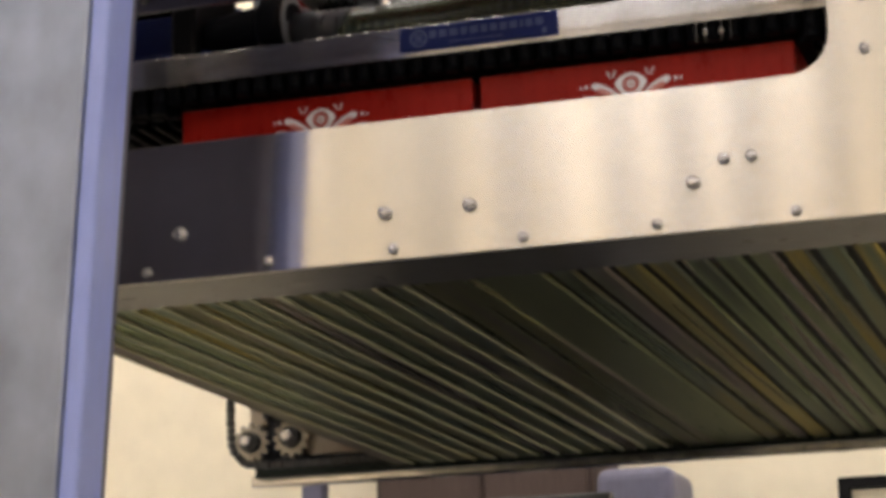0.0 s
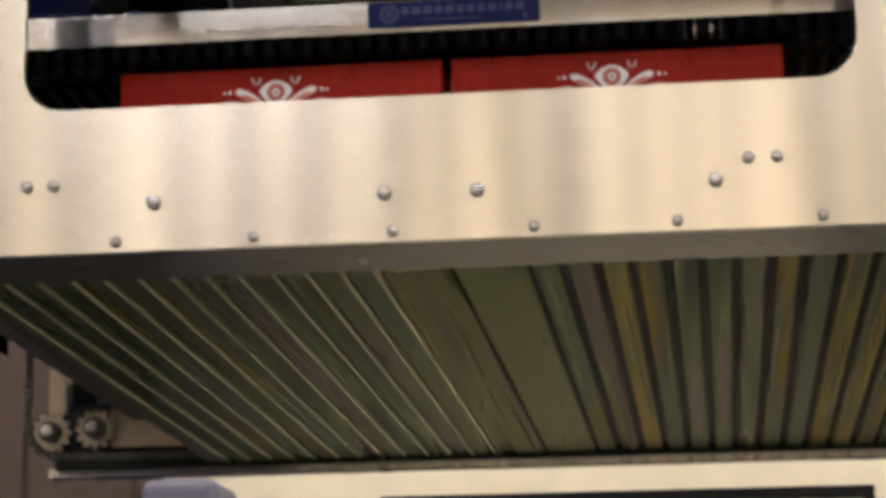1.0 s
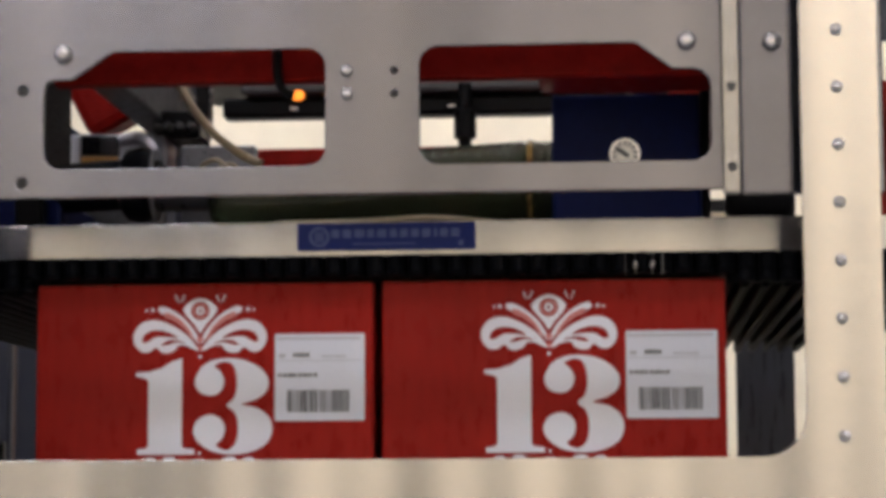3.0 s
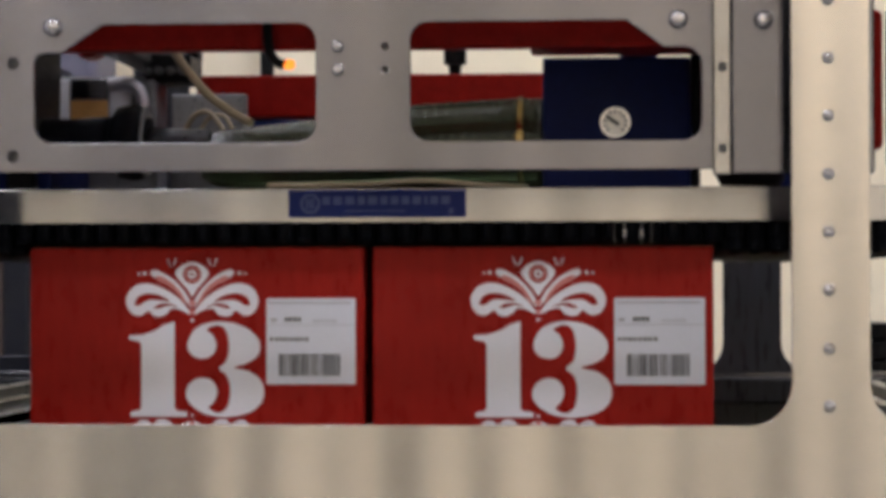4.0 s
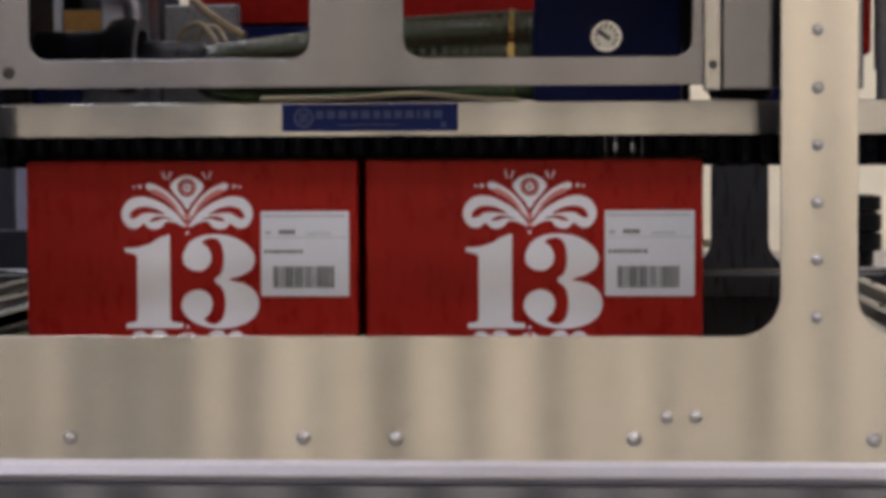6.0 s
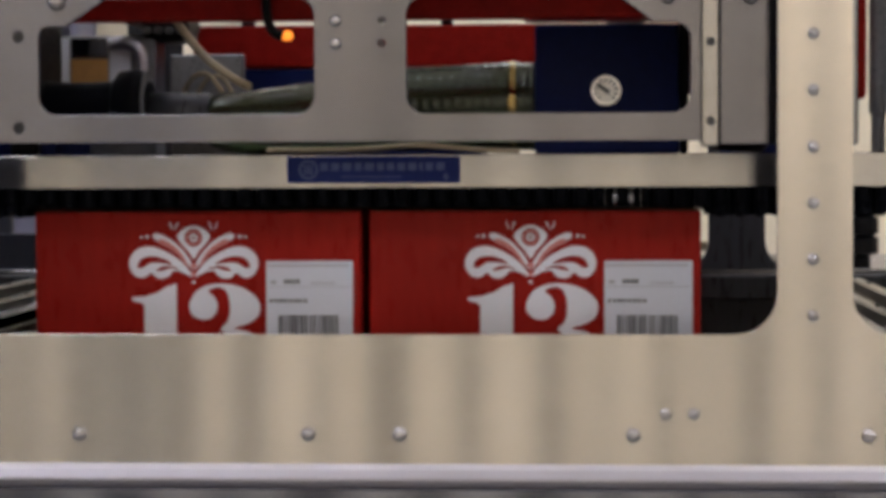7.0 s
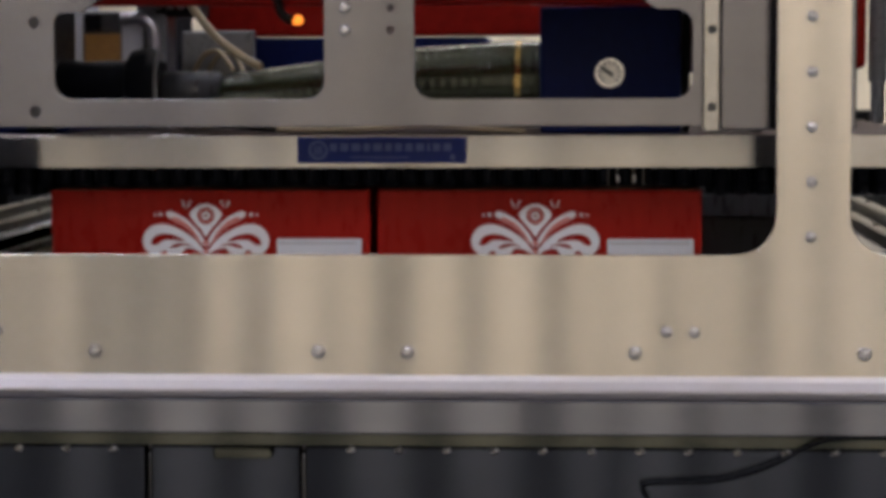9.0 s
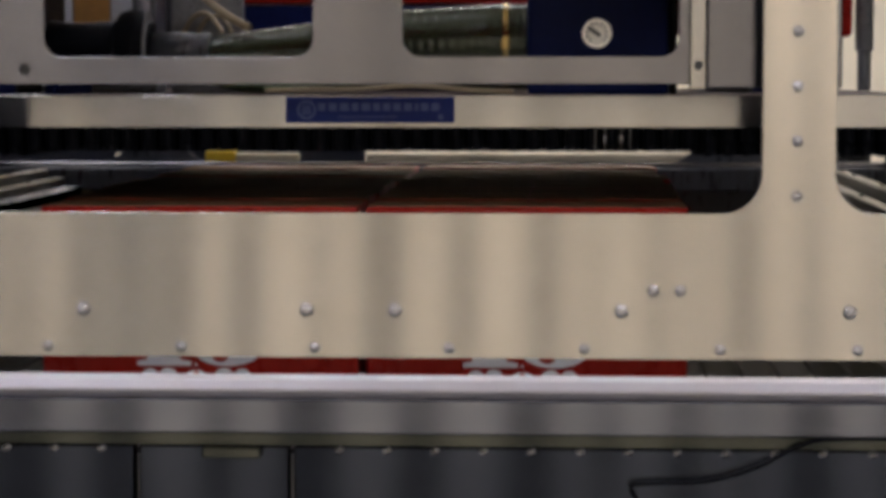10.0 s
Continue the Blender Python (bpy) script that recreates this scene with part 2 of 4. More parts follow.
def sweep(points, radius, n=12, bm=None, ribs=0.0, pitch=0.006, caps=True):
    """A tube along a smooth line through the points; ribs: how far its rings stand proud."""
    bm = bm or bmesh.new()
    pts = [Vector(p) for p in points]
    rad = radius if isinstance(radius, (list, tuple)) else [radius] * len(pts)
    line = []
    for i in range(len(pts) - 1):
        p0, p1, p2, p3 = pts[max(i - 1, 0)], pts[i], pts[i + 1], pts[min(i + 2, len(pts) - 1)]
        k = max(4, 4 * round((p2 - p1).length / pitch)) if ribs else 8
        for j in range(k):
            u = j / k
            q = 0.5 * ((2 * p1) + (p2 - p0) * u + (2 * p0 - 5 * p1 + 4 * p2 - p3) * u * u + (3 * p1 - p0 - 3 * p2 + p3) * u ** 3)
            line.append((q, rad[i] * (1 - u) + rad[i + 1] * u))
    line.append((pts[-1], rad[-1]))
    rows = []
    for i, (q, r) in enumerate(line):
        d = (line[min(i + 1, len(line) - 1)][0] - line[max(i - 1, 0)][0]).normalized()
        side = d.cross(Vector((0, 0, 1)))
        side = side.normalized() if side.length > 1e-3 else Vector((1, 0, 0))
        up = side.cross(d)
        r += ribs * (0.5 - 0.5 * math.cos(i * math.pi / 2))
        rows.append([bm.verts.new(q + side * r * math.cos(2 * math.pi * k / n) + up * r * math.sin(2 * math.pi * k / n)) for k in range(n)])
    for a, b in zip(rows, rows[1:]):
        for k in range(n):
            bm.faces.new((a[k], a[(k + 1) % n], b[(k + 1) % n], b[k])).smooth = True
    if caps:
        bm.faces.new(rows[0])
        bm.faces.new(rows[-1][::-1])
    return bm


def rounded(corners, seg=6):
    """A closed outline from corners of (x, z, radius)."""
    out = []
    n = len(corners)
    for i, (x, z, r) in enumerate(corners):
        p, a, b = Vector((x, z)), Vector(corners[i - 1][:2]), Vector(corners[(i + 1) % n][:2])
        if r <= 0:
            out.append(p)
            continue
        da, db = (a - p).normalized(), (b - p).normalized()
        half = da.angle(db) / 2
        t = min(r / math.tan(half), (a - p).length * 0.49, (b - p).length * 0.49)
        rr = t * math.tan(half)
        c = p + (da + db).normalized() * (rr / math.sin(half))
        v0, v1 = p + da * t - c, p + db * t - c
        w = v0.angle_signed(v1)
        for k in range(seg + 1):
            u = -w * k / seg
            out.append(c + Vector((v0.x * math.cos(u) - v0.y * math.sin(u), v0.x * math.sin(u) + v0.y * math.cos(u))))
    return out


def sheet(outlines, thick, bevel=0.0):
    """A flat piece in the x-z plane cut from closed outlines (holes where they nest), its front at y = 0."""
    cu = bpy.data.curves.new("outline", "CURVE")
    cu.dimensions, cu.fill_mode = "2D", "BOTH"
    cu.extrude, cu.bevel_depth, cu.bevel_resolution = max(thick / 2 - bevel, 0.00001), bevel, 1
    cu.offset = -bevel
    for line in outlines:
        sp = cu.splines.new("POLY")
        sp.points.add(len(line) - 1)
        for p, q in zip(sp.points, line):
            p.co = (q[0], q[1], 0, 1)
        sp.use_cyclic_u = True
    ob = bpy.data.objects.new("outline", cu)
    me = bpy.data.meshes.new_from_object(ob)
    bpy.data.objects.remove(ob)
    bm = bmesh.new()
    bm.from_mesh(me)
    bmesh.ops.remove_doubles(bm, verts=bm.verts, dist=0.000005)
    bm.to_mesh(me)
    bm.free()
    while me.uv_layers:
        me.uv_layers.remove(me.uv_layers[0])
    me.transform(Matrix.Translation((0, thick / 2, 0)) @ Matrix.Rotation(radians(90), 4, "X"))
    return me


def thing(name, label, category, group="", kind="", m=None):
    ob = new(name)
    ob.empty_display_size = 0.1
    if m is not None:
        ob.matrix_basis = m
    return tagged(ob, label, category, group, kind)


# ---- the hall ----
def build_hall():
    def wall(name, args, mat, label):
        return tagged(part(name, slab(*args), mat), label, "wall", kind="structure")
    tagged(part("floor", slab(-9, 9, -4.7, 9.2, -0.2, 0), CONCRETE), "grey polished concrete hall floor", "floor", kind="structure")
    tagged(part("ceiling", slab(-9, 9, -4.7, 9.2, 6.0, 6.2), PLASTER), "pale hall ceiling with lamps", "ceiling", kind="structure")
    wall("wall_north", (-9, 9, 9.0, 9.2, 0, 6), PLASTER, "warm cream plaster wall behind the machine")
    wall("wall_east", (9.0, 9.2, -4.7, 9.2, 0, 6), PLASTER, "warm cream plaster hall wall")
    wall("wall_west", (-9.2, -9, -4.7, 9.2, 0, 6), PLASTER, "warm cream plaster hall wall")
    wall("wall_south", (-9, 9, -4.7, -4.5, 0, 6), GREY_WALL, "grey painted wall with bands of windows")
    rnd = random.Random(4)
    # The third, highest strip is added only to brighten the window plate.
    for k, (z0, z1, mat, text) in enumerate(((0.03, 2.6, LOW_PANE, "low strip window with narrow panes"), (2.66, 4.58, PANE, "tall strip window with narrow panes"), (4.64, 5.7, HIGH_GLOW, "added high glow strip that brightens the window plate"))):
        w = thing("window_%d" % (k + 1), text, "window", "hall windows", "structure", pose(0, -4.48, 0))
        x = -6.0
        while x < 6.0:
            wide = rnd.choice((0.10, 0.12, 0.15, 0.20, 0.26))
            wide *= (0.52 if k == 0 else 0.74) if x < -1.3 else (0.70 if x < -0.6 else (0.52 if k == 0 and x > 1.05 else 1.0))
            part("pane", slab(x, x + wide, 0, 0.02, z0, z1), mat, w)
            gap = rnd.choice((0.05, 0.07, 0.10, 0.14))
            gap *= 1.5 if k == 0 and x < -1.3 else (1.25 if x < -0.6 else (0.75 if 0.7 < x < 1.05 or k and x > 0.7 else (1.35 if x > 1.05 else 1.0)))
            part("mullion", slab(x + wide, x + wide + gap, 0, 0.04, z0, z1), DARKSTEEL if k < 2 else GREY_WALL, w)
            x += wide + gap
    # Unseen fill lamps, added to lift the brightness of the north wall.
    first = None
    for i in range(5):
        m = pose(-4.8 + 2.4 * i, 7.6, 5.85)
        if first is None:
            first = thing("wall_washer", "added unseen lamp that brightens the far wall", "lamp", "wall lamps", m=m)
            part("housing", slab(-0.8, 0.8, -0.12, 0.12, 0, 0.15, 0.01), ALU_GREY, first)
            part("diffuser", slab(-0.77, 0.77, -0.10, 0.10, -0.02, -0.001, 0.005), WASH, first)
        else:
            copy_thing(first, m)
    # things along the far wall
    z = EYE.z
    col = thing("brown_cupboard", "tall dark brown cupboard against the wall", "cupboard", m=pose(-2.63, 8.55, 0))
    part("carcass", slab(-0.44, 0.44, 0, 0.42, 0, 1.84 + z, 0.01), BROWN, col)
    for s in (-1, 1):
        d = part("door", slab(s * 0.215 - 0.205, s * 0.215 + 0.205, -0.02, -0.001, 0.08, 1.78 + z, 0.006), BROWN, col)
        part("handle", slab(s * 0.04 - 0.008, s * 0.04 + 0.008, -0.05, -0.021, 1.0, 1.3, 0.004), STEEL, d)
    rc = thing("roller_conveyor", "dark roller conveyor with aluminium side rails", "conveyor", m=pose(-1.62, 5.0, 0))
    for k, x in enumerate((-0.34, 0.34)):
        part("rail", slab(x - 0.03, x + 0.03, 0, 3.0, 1.10, 1.20, 0.004), ALU_GREY, rc)
        for y in (0.2, 1.5, 2.8):
            part("leg", slab(x - 0.025, x + 0.025, y - 0.03, y + 0.03, 0, 1.0995, 0.004), DARKSTEEL, rc)
    for i in range(28):
        part("roller", lathe([(-0.305, 0.028), (0.305, 0.028)], 12, "x"), DARKSTEEL, rc, at=(0, 0.1 + 0.103 * i, 1.165))
    mc = thing("dark_machine", "dark blue-black machine cabinet with a pneumatic unit", "machine", m=pose(0.72, 5.9, 0))
    part("body", slab(-0.40, 1.1, 0.1, 0.9, 0.0, 1.20, 0.01, 2), CURTAIN, mc)
    part("door", slab(-0.36, 0.30, 0.085, 0.0995, 0.1, 1.1, 0.004), CURTAIN, mc)
    part("door", slab(0.34, 1.06, 0.085, 0.0995, 0.1, 1.1, 0.004), CURTAIN, mc)
    part("table", slab(-0.45, 1.15, -0.06, 0.95, 1.2005, 1.225, 0.004), ALU_GREY, mc, "grey table plate")
    st = part("valve_unit", lathe([(1.2255, 0.03), (1.26, 0.03), (1.265, 0.05), (1.305, 0.05), (1.31, 0.038), (1.315, 0.05), (1.355, 0.05), (1.36, 0.036), (1.365, 0.048), (1.40, 0.048), (1.405, 0.02)], 20, "z", smooth=False), BLACK, mc, "black stack of pneumatic units", (-0.03, 0.0, 0))
    part("tube", sweep([(0.10, 0.05, 1.226), (0.11, 0.05, 1.32), (0.16, 0.06, 1.40), (0.25, 0.08, 1.43), (0.4, 0.1, 1.30), (0.42, 0.1, 1.226)], 0.008, 8), RUBBER, mc, "black air tube")
    fr = thing("black_frame", "thin black rectangular frame hung on the wall", "picture frame", m=pose(-0.37, 8.93, 0))
    part("frame", sheet([[(-0.95, 0.9), (0.95, 0.9), (0.95, 1.2 + z), (-0.95, 1.2 + z)], [(-0.905, 0.945), (0.905, 0.945), (0.905, 1.155 + z), (-0.905, 1.155 + z)]], 0.05, 0.004), BLACK, fr)
    part("board", slab(-0.90, 0.90, 0.03, 0.06, 0.95, 1.15 + z), PLASTER, fr, "plain cream board")
    gp = thing("grey_post", "slim violet-grey metal post by the wall", "post", m=pose(-3.40, 8.7, 0))
    part("shaft", slab(-0.045, 0.045, 0, 0.08, 0.02, 1.62 + z, 0.008), PURPLE_GREY, gp)
    part("foot", slab(-0.15, 0.15, -0.1, 0.2, 0, 0.02, 0.004), DARKSTEEL, gp)
    gc = thing("grey_cabinet", "violet-grey cabinet with rounded top edges by the wall", "cabinet", m=pose(-2.0, 8.4, 0))
    part("body", slab(-0.15, 0.15, 0, 0.4, 0, 1.22 + z, 0.05, 4), PURPLE_GREY, gc)
    first = None
    for i in range(4):
        for j in range(4):
            m = pose(-6 + 4 * i, -3.4 + 3.2 * j, 5.9)
            if first is None:
                first = thing("ceiling_light", "long warm white ceiling lamp", "lamp", "hall ceiling lamps", m=m)
                part("housing", slab(-0.8, 0.8, -0.15, 0.15, 0, 0.1, 0.01), ALU_GREY, first)
                part("diffuser", slab(-0.77, 0.77, -0.12, 0.12, -0.02, -0.001, 0.005), LAMP, first)
            else:
                copy_thing(first, m)


build_hall()

# ---- the gripper: a frame with a floor of slats ----
XC = -0.12
BACK = 1.60


def dome(r, h):
    return lathe([(0.0, r), (-h * 0.45, r * 0.93), (-h * 0.8, r * 0.65), (-h, r * 0.25)], 12, "y")


def bolt_head(r, h):
    return lathe([(0.0, r * 1.1), (-h * 0.2, r * 1.1), (-h * 0.3, r), (-h * 0.75, r * 0.95), (-h * 0.95, r * 0.7), (-h, r * 0.3)], 12, "y")


def build_gripper():
    g = thing("palletising_gripper", "brushed aluminium palletising gripper frame with a zinc slat floor", "gripper")

    def face(name, label):
        outer = rounded([(XC - 0.97, -0.0115, 0.02), (XC + 0.97, -0.0115, 0.02), (XC + 0.97, 0.98, 0.05), (XC - 0.97, 0.98, 0.05)])
        holes = [rounded([(XC - 0.451, 0.150, 0.044), (XC + 0.451, 0.150, 0.044), (XC + 0.451, 0.90, 0.044), (XC - 0.451, 0.90, 0.044)])]
        for s in (-1, 1):
            a, b = sorted((XC + s * 0.531, XC + s * 0.90))
            holes.append(rounded([(a, 0.150, 0.044), (b, 0.150, 0.044), (b, 0.90, 0.044), (a, 0.90, 0.044)]))
        return part(name, sheet([outer, *holes], 0.008, 0.0006), ALU, g, label)

    front = face("front_plate", "brushed aluminium plate with rounded openings and rivets")
    rim = rounded([(XC - 0.885, 0.006, 0.02), (XC + 0.885, 0.006, 0.02), (XC + 0.885, 0.98, 0.05), (XC - 0.885, 0.98, 0.05)])
    cuts = [rounded([(XC - 0.463, 0.146, 0.05), (XC + 0.463, 0.146, 0.05), (XC + 0.463, 0.90, 0.05), (XC - 0.463, 0.90, 0.05)])]
    for s in (-1, 1):
        a, b = sorted((XC + s * 0.562, XC + s * 0.84))
        cuts.append(rounded([(a, 0.146, 0.05), (b, 0.146, 0.05), (b, 0.90, 0.05), (a, 0.90, 0.05)]))
    back = part("back_plate", sheet([rim, *cuts], 0.008, 0.0012), DARK_PLATE, g, "dark plate with rounded openings", (0, BACK, 0))
    part("back_ledge", slab(XC - 0.84, XC + 0.84, BACK - 0.02, BACK - 0.002, 0.136, 0.145, 0.002), ALU_GREY, g)
    # Unseen backing, added so the vacuum plate's ends reflect something dark.
    for s in (-1, 1):
        part("dark_backer", slab(XC + s * 0.491 - 0.039, XC + s * 0.491 + 0.039, 0.0083, 0.014, 0.02, 0.95, 0.001), DARK_PLATE, g, "added dark backing that the vacuum plate reflects")
    # returned flange along the bottom; its underside shade is put into the colour
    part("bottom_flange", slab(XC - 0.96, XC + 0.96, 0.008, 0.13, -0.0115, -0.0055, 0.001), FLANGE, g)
    part("slat_track", slab(XC - 0.86, XC + 0.86, BACK - 0.0485, BACK - 0.0305, -0.012, 0.0085, 0.002), TRACK, g, "green-black plastic track under the slats")
    part("back_rail", slab(XC - 0.875, XC + 0.875, BACK - 0.03, BACK, -0.025, -0.006, 0.002), ALU, g, "bright aluminium rail under the slats")
    part("back_beam", slab(XC - 0.84, XC + 0.84, BACK - 0.06, BACK - 0.021, 0.096, 0.137, 0.003), DARK_PLATE, g, "dark beam under the ledge")
    for s in (-1, 1):
        for k, (u, z) in enumerate(((0.645, 0.105), (0.675, 0.120), (0.705, 0.135))):
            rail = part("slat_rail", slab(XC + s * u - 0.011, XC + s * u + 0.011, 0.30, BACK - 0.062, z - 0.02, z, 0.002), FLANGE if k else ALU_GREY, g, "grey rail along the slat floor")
            for yy in (0.6, 0.95, 1.3, 1.48):
                part("screw", lathe([(0.0, 0.0045), (0.003, 0.0042), (0.0035, 0.002)], 8, "z"), DARKSTEEL, rail, at=(XC + s * u, yy, z + 0.0002))
        part("rail_web", slab(XC + s * 0.675 - 0.046, XC + s * 0.675 + 0.046, 0.30, BACK - 0.062, 0.070, 0.0845, 0.002), DARK_PLATE, g)
        part("side_plate", slab(XC + s * 0.97 - 0.004, XC + s * 0.97 + 0.004, 0.009, BACK - 0.001, 0.2, 0.97, 0.001), ALU_GREY, g)
    for z in (0.955,):
        for s in (-1, 1):
            part("top_beam", slab(XC + s * 0.5 - 0.03, XC + s * 0.5 + 0.03, 0.009, BACK - 0.001, z - 0.05, z + 0.01, 0.003), ALU_BAR, g)
    small, mid = dome(0.0065, 0.006), bolt_head(0.0062, 0.007)
    rivet, bolt = bpy.data.meshes.new("rivet"), bpy.data.meshes.new("bolt")
    for bm, me in ((small, rivet), (mid, bolt)):
        bmesh.ops.recalc_face_normals(bm, faces=bm.faces)
        bm.to_mesh(me)
        bm.free()
        me.materials.append(STEEL)
    for s in (-1, 1):
        for i in range(12):
            part("rivet", rivet, None, front, at=(XC - 0.0012 + s * 0.490, -0.0005, 0.170 + 0.0600 * i))
        for dx in (0.3325, 0.3625):
            part("bolt", bolt, None, front, at=(XC + s * (dx if s > 0 else dx + 0.0805), -0.0005, 0.065))
        for i in range(6):
            part("rivet", rivet, None, front, at=(XC + 0.032 + s * (0.075 + 0.15 * i), -0.0005, 0.0))
    for x in (-0.42, -0.17, -0.071, 0.18, 0.43, -0.67, 0.68):
        part("bolt", bolt, None, front, at=pose(x - 0.002, -0.0005, 0.042) @ Matrix.Scale(1.2, 4))
    # sprockets and chain of the slat floor at the back corners
    for s in (-1, 1):
        for x, z in ((0.87, 0.055), (0.79, 0.06)):
            teeth = []
            for k in range(12):
                for da, r in ((-0.19, 0.029), (-0.10, 0.0365), (0.10, 0.0365), (0.19, 0.029)):
                    a = 2 * math.pi * k / 12 + da
                    teeth.append((r * math.cos(a), r * math.sin(a)))
            bore = [(0.012 * math.cos(a * math.pi / 8), 0.012 * math.sin(a * math.pi / 8)) for a in range(16)]
            bm = sheet([teeth, bore], 0.010, 0.001)
            gear = part("sprocket", bm, SPROCKET, g, "toothed oily steel sprocket", (XC + s * x, BACK - 0.045, z))
            part("axle", lathe([(-0.03, 0.008), (-0.028, 0.011), (0.03, 0.011)], 12, "y"), STEEL, gear)
            part("hub", lathe([(-0.014, 0.010), (-0.013, 0.019), (-0.001, 0.020)], 16, "y", smooth=False), DARKSTEEL, gear, "dark hub")
        part("tensioner", slab(XC + s * 0.806 - 0.020, XC + s * 0.806 + 0.020, BACK - 0.075, BACK - 0.055, 0.10, 0.22, 0.003), BLACK, g, "black chain tensioner")
        path = [(0.91, 0.5), (0.91, 0.30), (0.91, 0.10), (0.907, 0.045), (0.88, 0.016), (0.83, 0.010), (0.6, 0.010)]
        n = 0
        bm = bmesh.new()
        for (xa, za), (xb, zb) in zip(path, path[1:]):
            k = max(1, round(math.hypot(xb - xa, zb - za) / 0.0127))
            for i in range(k):
                u = (i + 0.5) / k
                t = slab(-0.0060, 0.0060, -0.007 + 0.002 * (n % 2), 0.007 - 0.002 * (n % 2), -0.0072, 0.0072, 0.002)
                t.transform(Matrix.Translation((XC + s * (xa + (xb - xa) * u), BACK - 0.045, za + (zb - za) * u)) @ Matrix.Rotation(math.atan2(-(zb - za), s * (xb - xa)), 4, "Y"))
                me = bpy.data.meshes.new("link")
                t.to_mesh(me)
                t.free()
                bm.from_mesh(me)
                bpy.data.meshes.remove(me)
                n += 1
        tagged(part("chain", bm, DARKSTEEL, g, "dark steel roller chain"), kind="stuff")
        part("guide_strip", slab(XC + s * 0.865 - 0.016, XC + s * 0.865 + 0.016, BACK - 0.025, BACK - 0.006, 0.09, 0.30, 0.003), BEIGE, g, "beige painted guide strip")
        part("guide_block", slab(XC + s * 0.828 - 0.013, XC + s * 0.828 + 0.013, BACK - 0.035, BACK - 0.006, 0.10, 0.16, 0.003), STEEL, g)
        if s > 0:
            continue
        wedge = sheet([rounded([(XC + s * u, z, 0.008) for u, z in (((0.77, 0.03), (0.52, 0.03), (0.52, 0.06), (0.70, 0.115), (0.77, 0.115)) if s < 0 else ((0.52, 0.03), (0.77, 0.03), (0.77, 0.115), (0.70, 0.115), (0.52, 0.06)))])], 0.01, 0.001)
        part("sprocket_bracket", wedge, BEIGE, g, "beige painted bracket", (0, BACK - 0.02, 0))
    mount = part("mounting_flange", lathe([(0.0, 0.16), (0.03, 0.16), (0.03, 0.12), (0.10, 0.11), (0.10, 0.001)], 32, "z", smooth=False), DARKSTEEL, g, "dark round mounting flange", (XC, BACK / 2, 0.985))
    part("cross_beam", slab(XC - 0.55, XC + 0.55, BACK / 2 - 0.08, BACK / 2 + 0.08, 0.966, 0.984, 0.004), ALU_BAR, g)
    part("robot_wrist", lathe([(0.10, 0.10), (0.14, 0.12), (0.40, 0.11), (0.45, 0.08), (0.46, 0.001)], 24, "z"), RED_PAINT, mount, "red robot wrist")
    return g


def slat_mesh(w, bend):
    """One slat, long in y: a shallow channel with rounded lips."""
    bm = bmesh.new()
    prof = [(-w / 2, 0.0042), (-w / 2, -0.002), (-w / 2 + bend, -0.005), (-w / 2 + bend + 0.003, -0.0045), (w / 2 - bend - 0.003, -0.0045), (w / 2 - bend, -0.005), (w / 2, -0.002), (w / 2, 0.0042)]
    a = [bm.verts.new((x, 0.13, z)) for x, z in prof]
    b = [bm.verts.new((x, BACK - 0.05, z)) for x, z in prof]
    for i in range(len(prof)):
        j = (i + 1) % len(prof)
        bm.faces.new((a[i], a[j], b[j], b[i]))
    bm.faces.new(a)
    bm.faces.new(b[::-1])
    bmesh.ops.recalc_face_normals(bm, faces=bm.faces)
    me = bpy.data.meshes.new("slat")
    bm.to_mesh(me)
    bm.free()
    me.materials.append(ZINC)
    return me


PITCH = 0.0388
SLATS = []


def build_slats(g):
    hm = bpy.data.meshes.new("hinge")
    hb = slab(-0.0055, 0.0055, 0.135, BACK - 0.055, 0.0, 0.0042)
    hb.to_mesh(hm)
    hb.free()
    hm.materials.append(RUBBER)
    lm = bpy.data.meshes.new("lip")
    hb = slab(-0.0021, 0.0021, 0.131, BACK - 0.051, -0.0066, 0.0034, 0.0009)
    hb.to_mesh(lm)
    hb.free()
    lm.materials.append(LIP)
    thin, narrow, wide = slat_mesh(0.0325, 0.002), slat_mesh(0.0282, 0.0025), slat_mesh(0.0815, 0.002)
    wide_pale = wide.copy()
    wide_pale.materials.clear()
    wide_pale.materials.append(PALE_ZINC)
    for s in (-1, 1):
        SLATS.append((part("end_slat", wide if s < 0 else wide_pale, None, g, "wide yellow-zinc end slat" if s < 0 else "wide pale green zinc end slat"), s, 0.0425))
        for i in range(13):
            sl = part("slat", thin if s < 0 else narrow, None, g)
            part("hinge", hm, None, sl, at=(-s * PITCH / 2, 0, 0))
            # Left half only: pale lips draw the light along the slat edges.
            if s < 0:
                part("lip", lm, None, sl, at=(0.0178, 0, 0))
            SLATS.append((sl, s, 0.0425 * 2 + PITCH * (i + 0.5)))


gripper = build_gripper()
build_slats(gripper)


# ---- the vacuum head inside the frame ----
CUPS = []


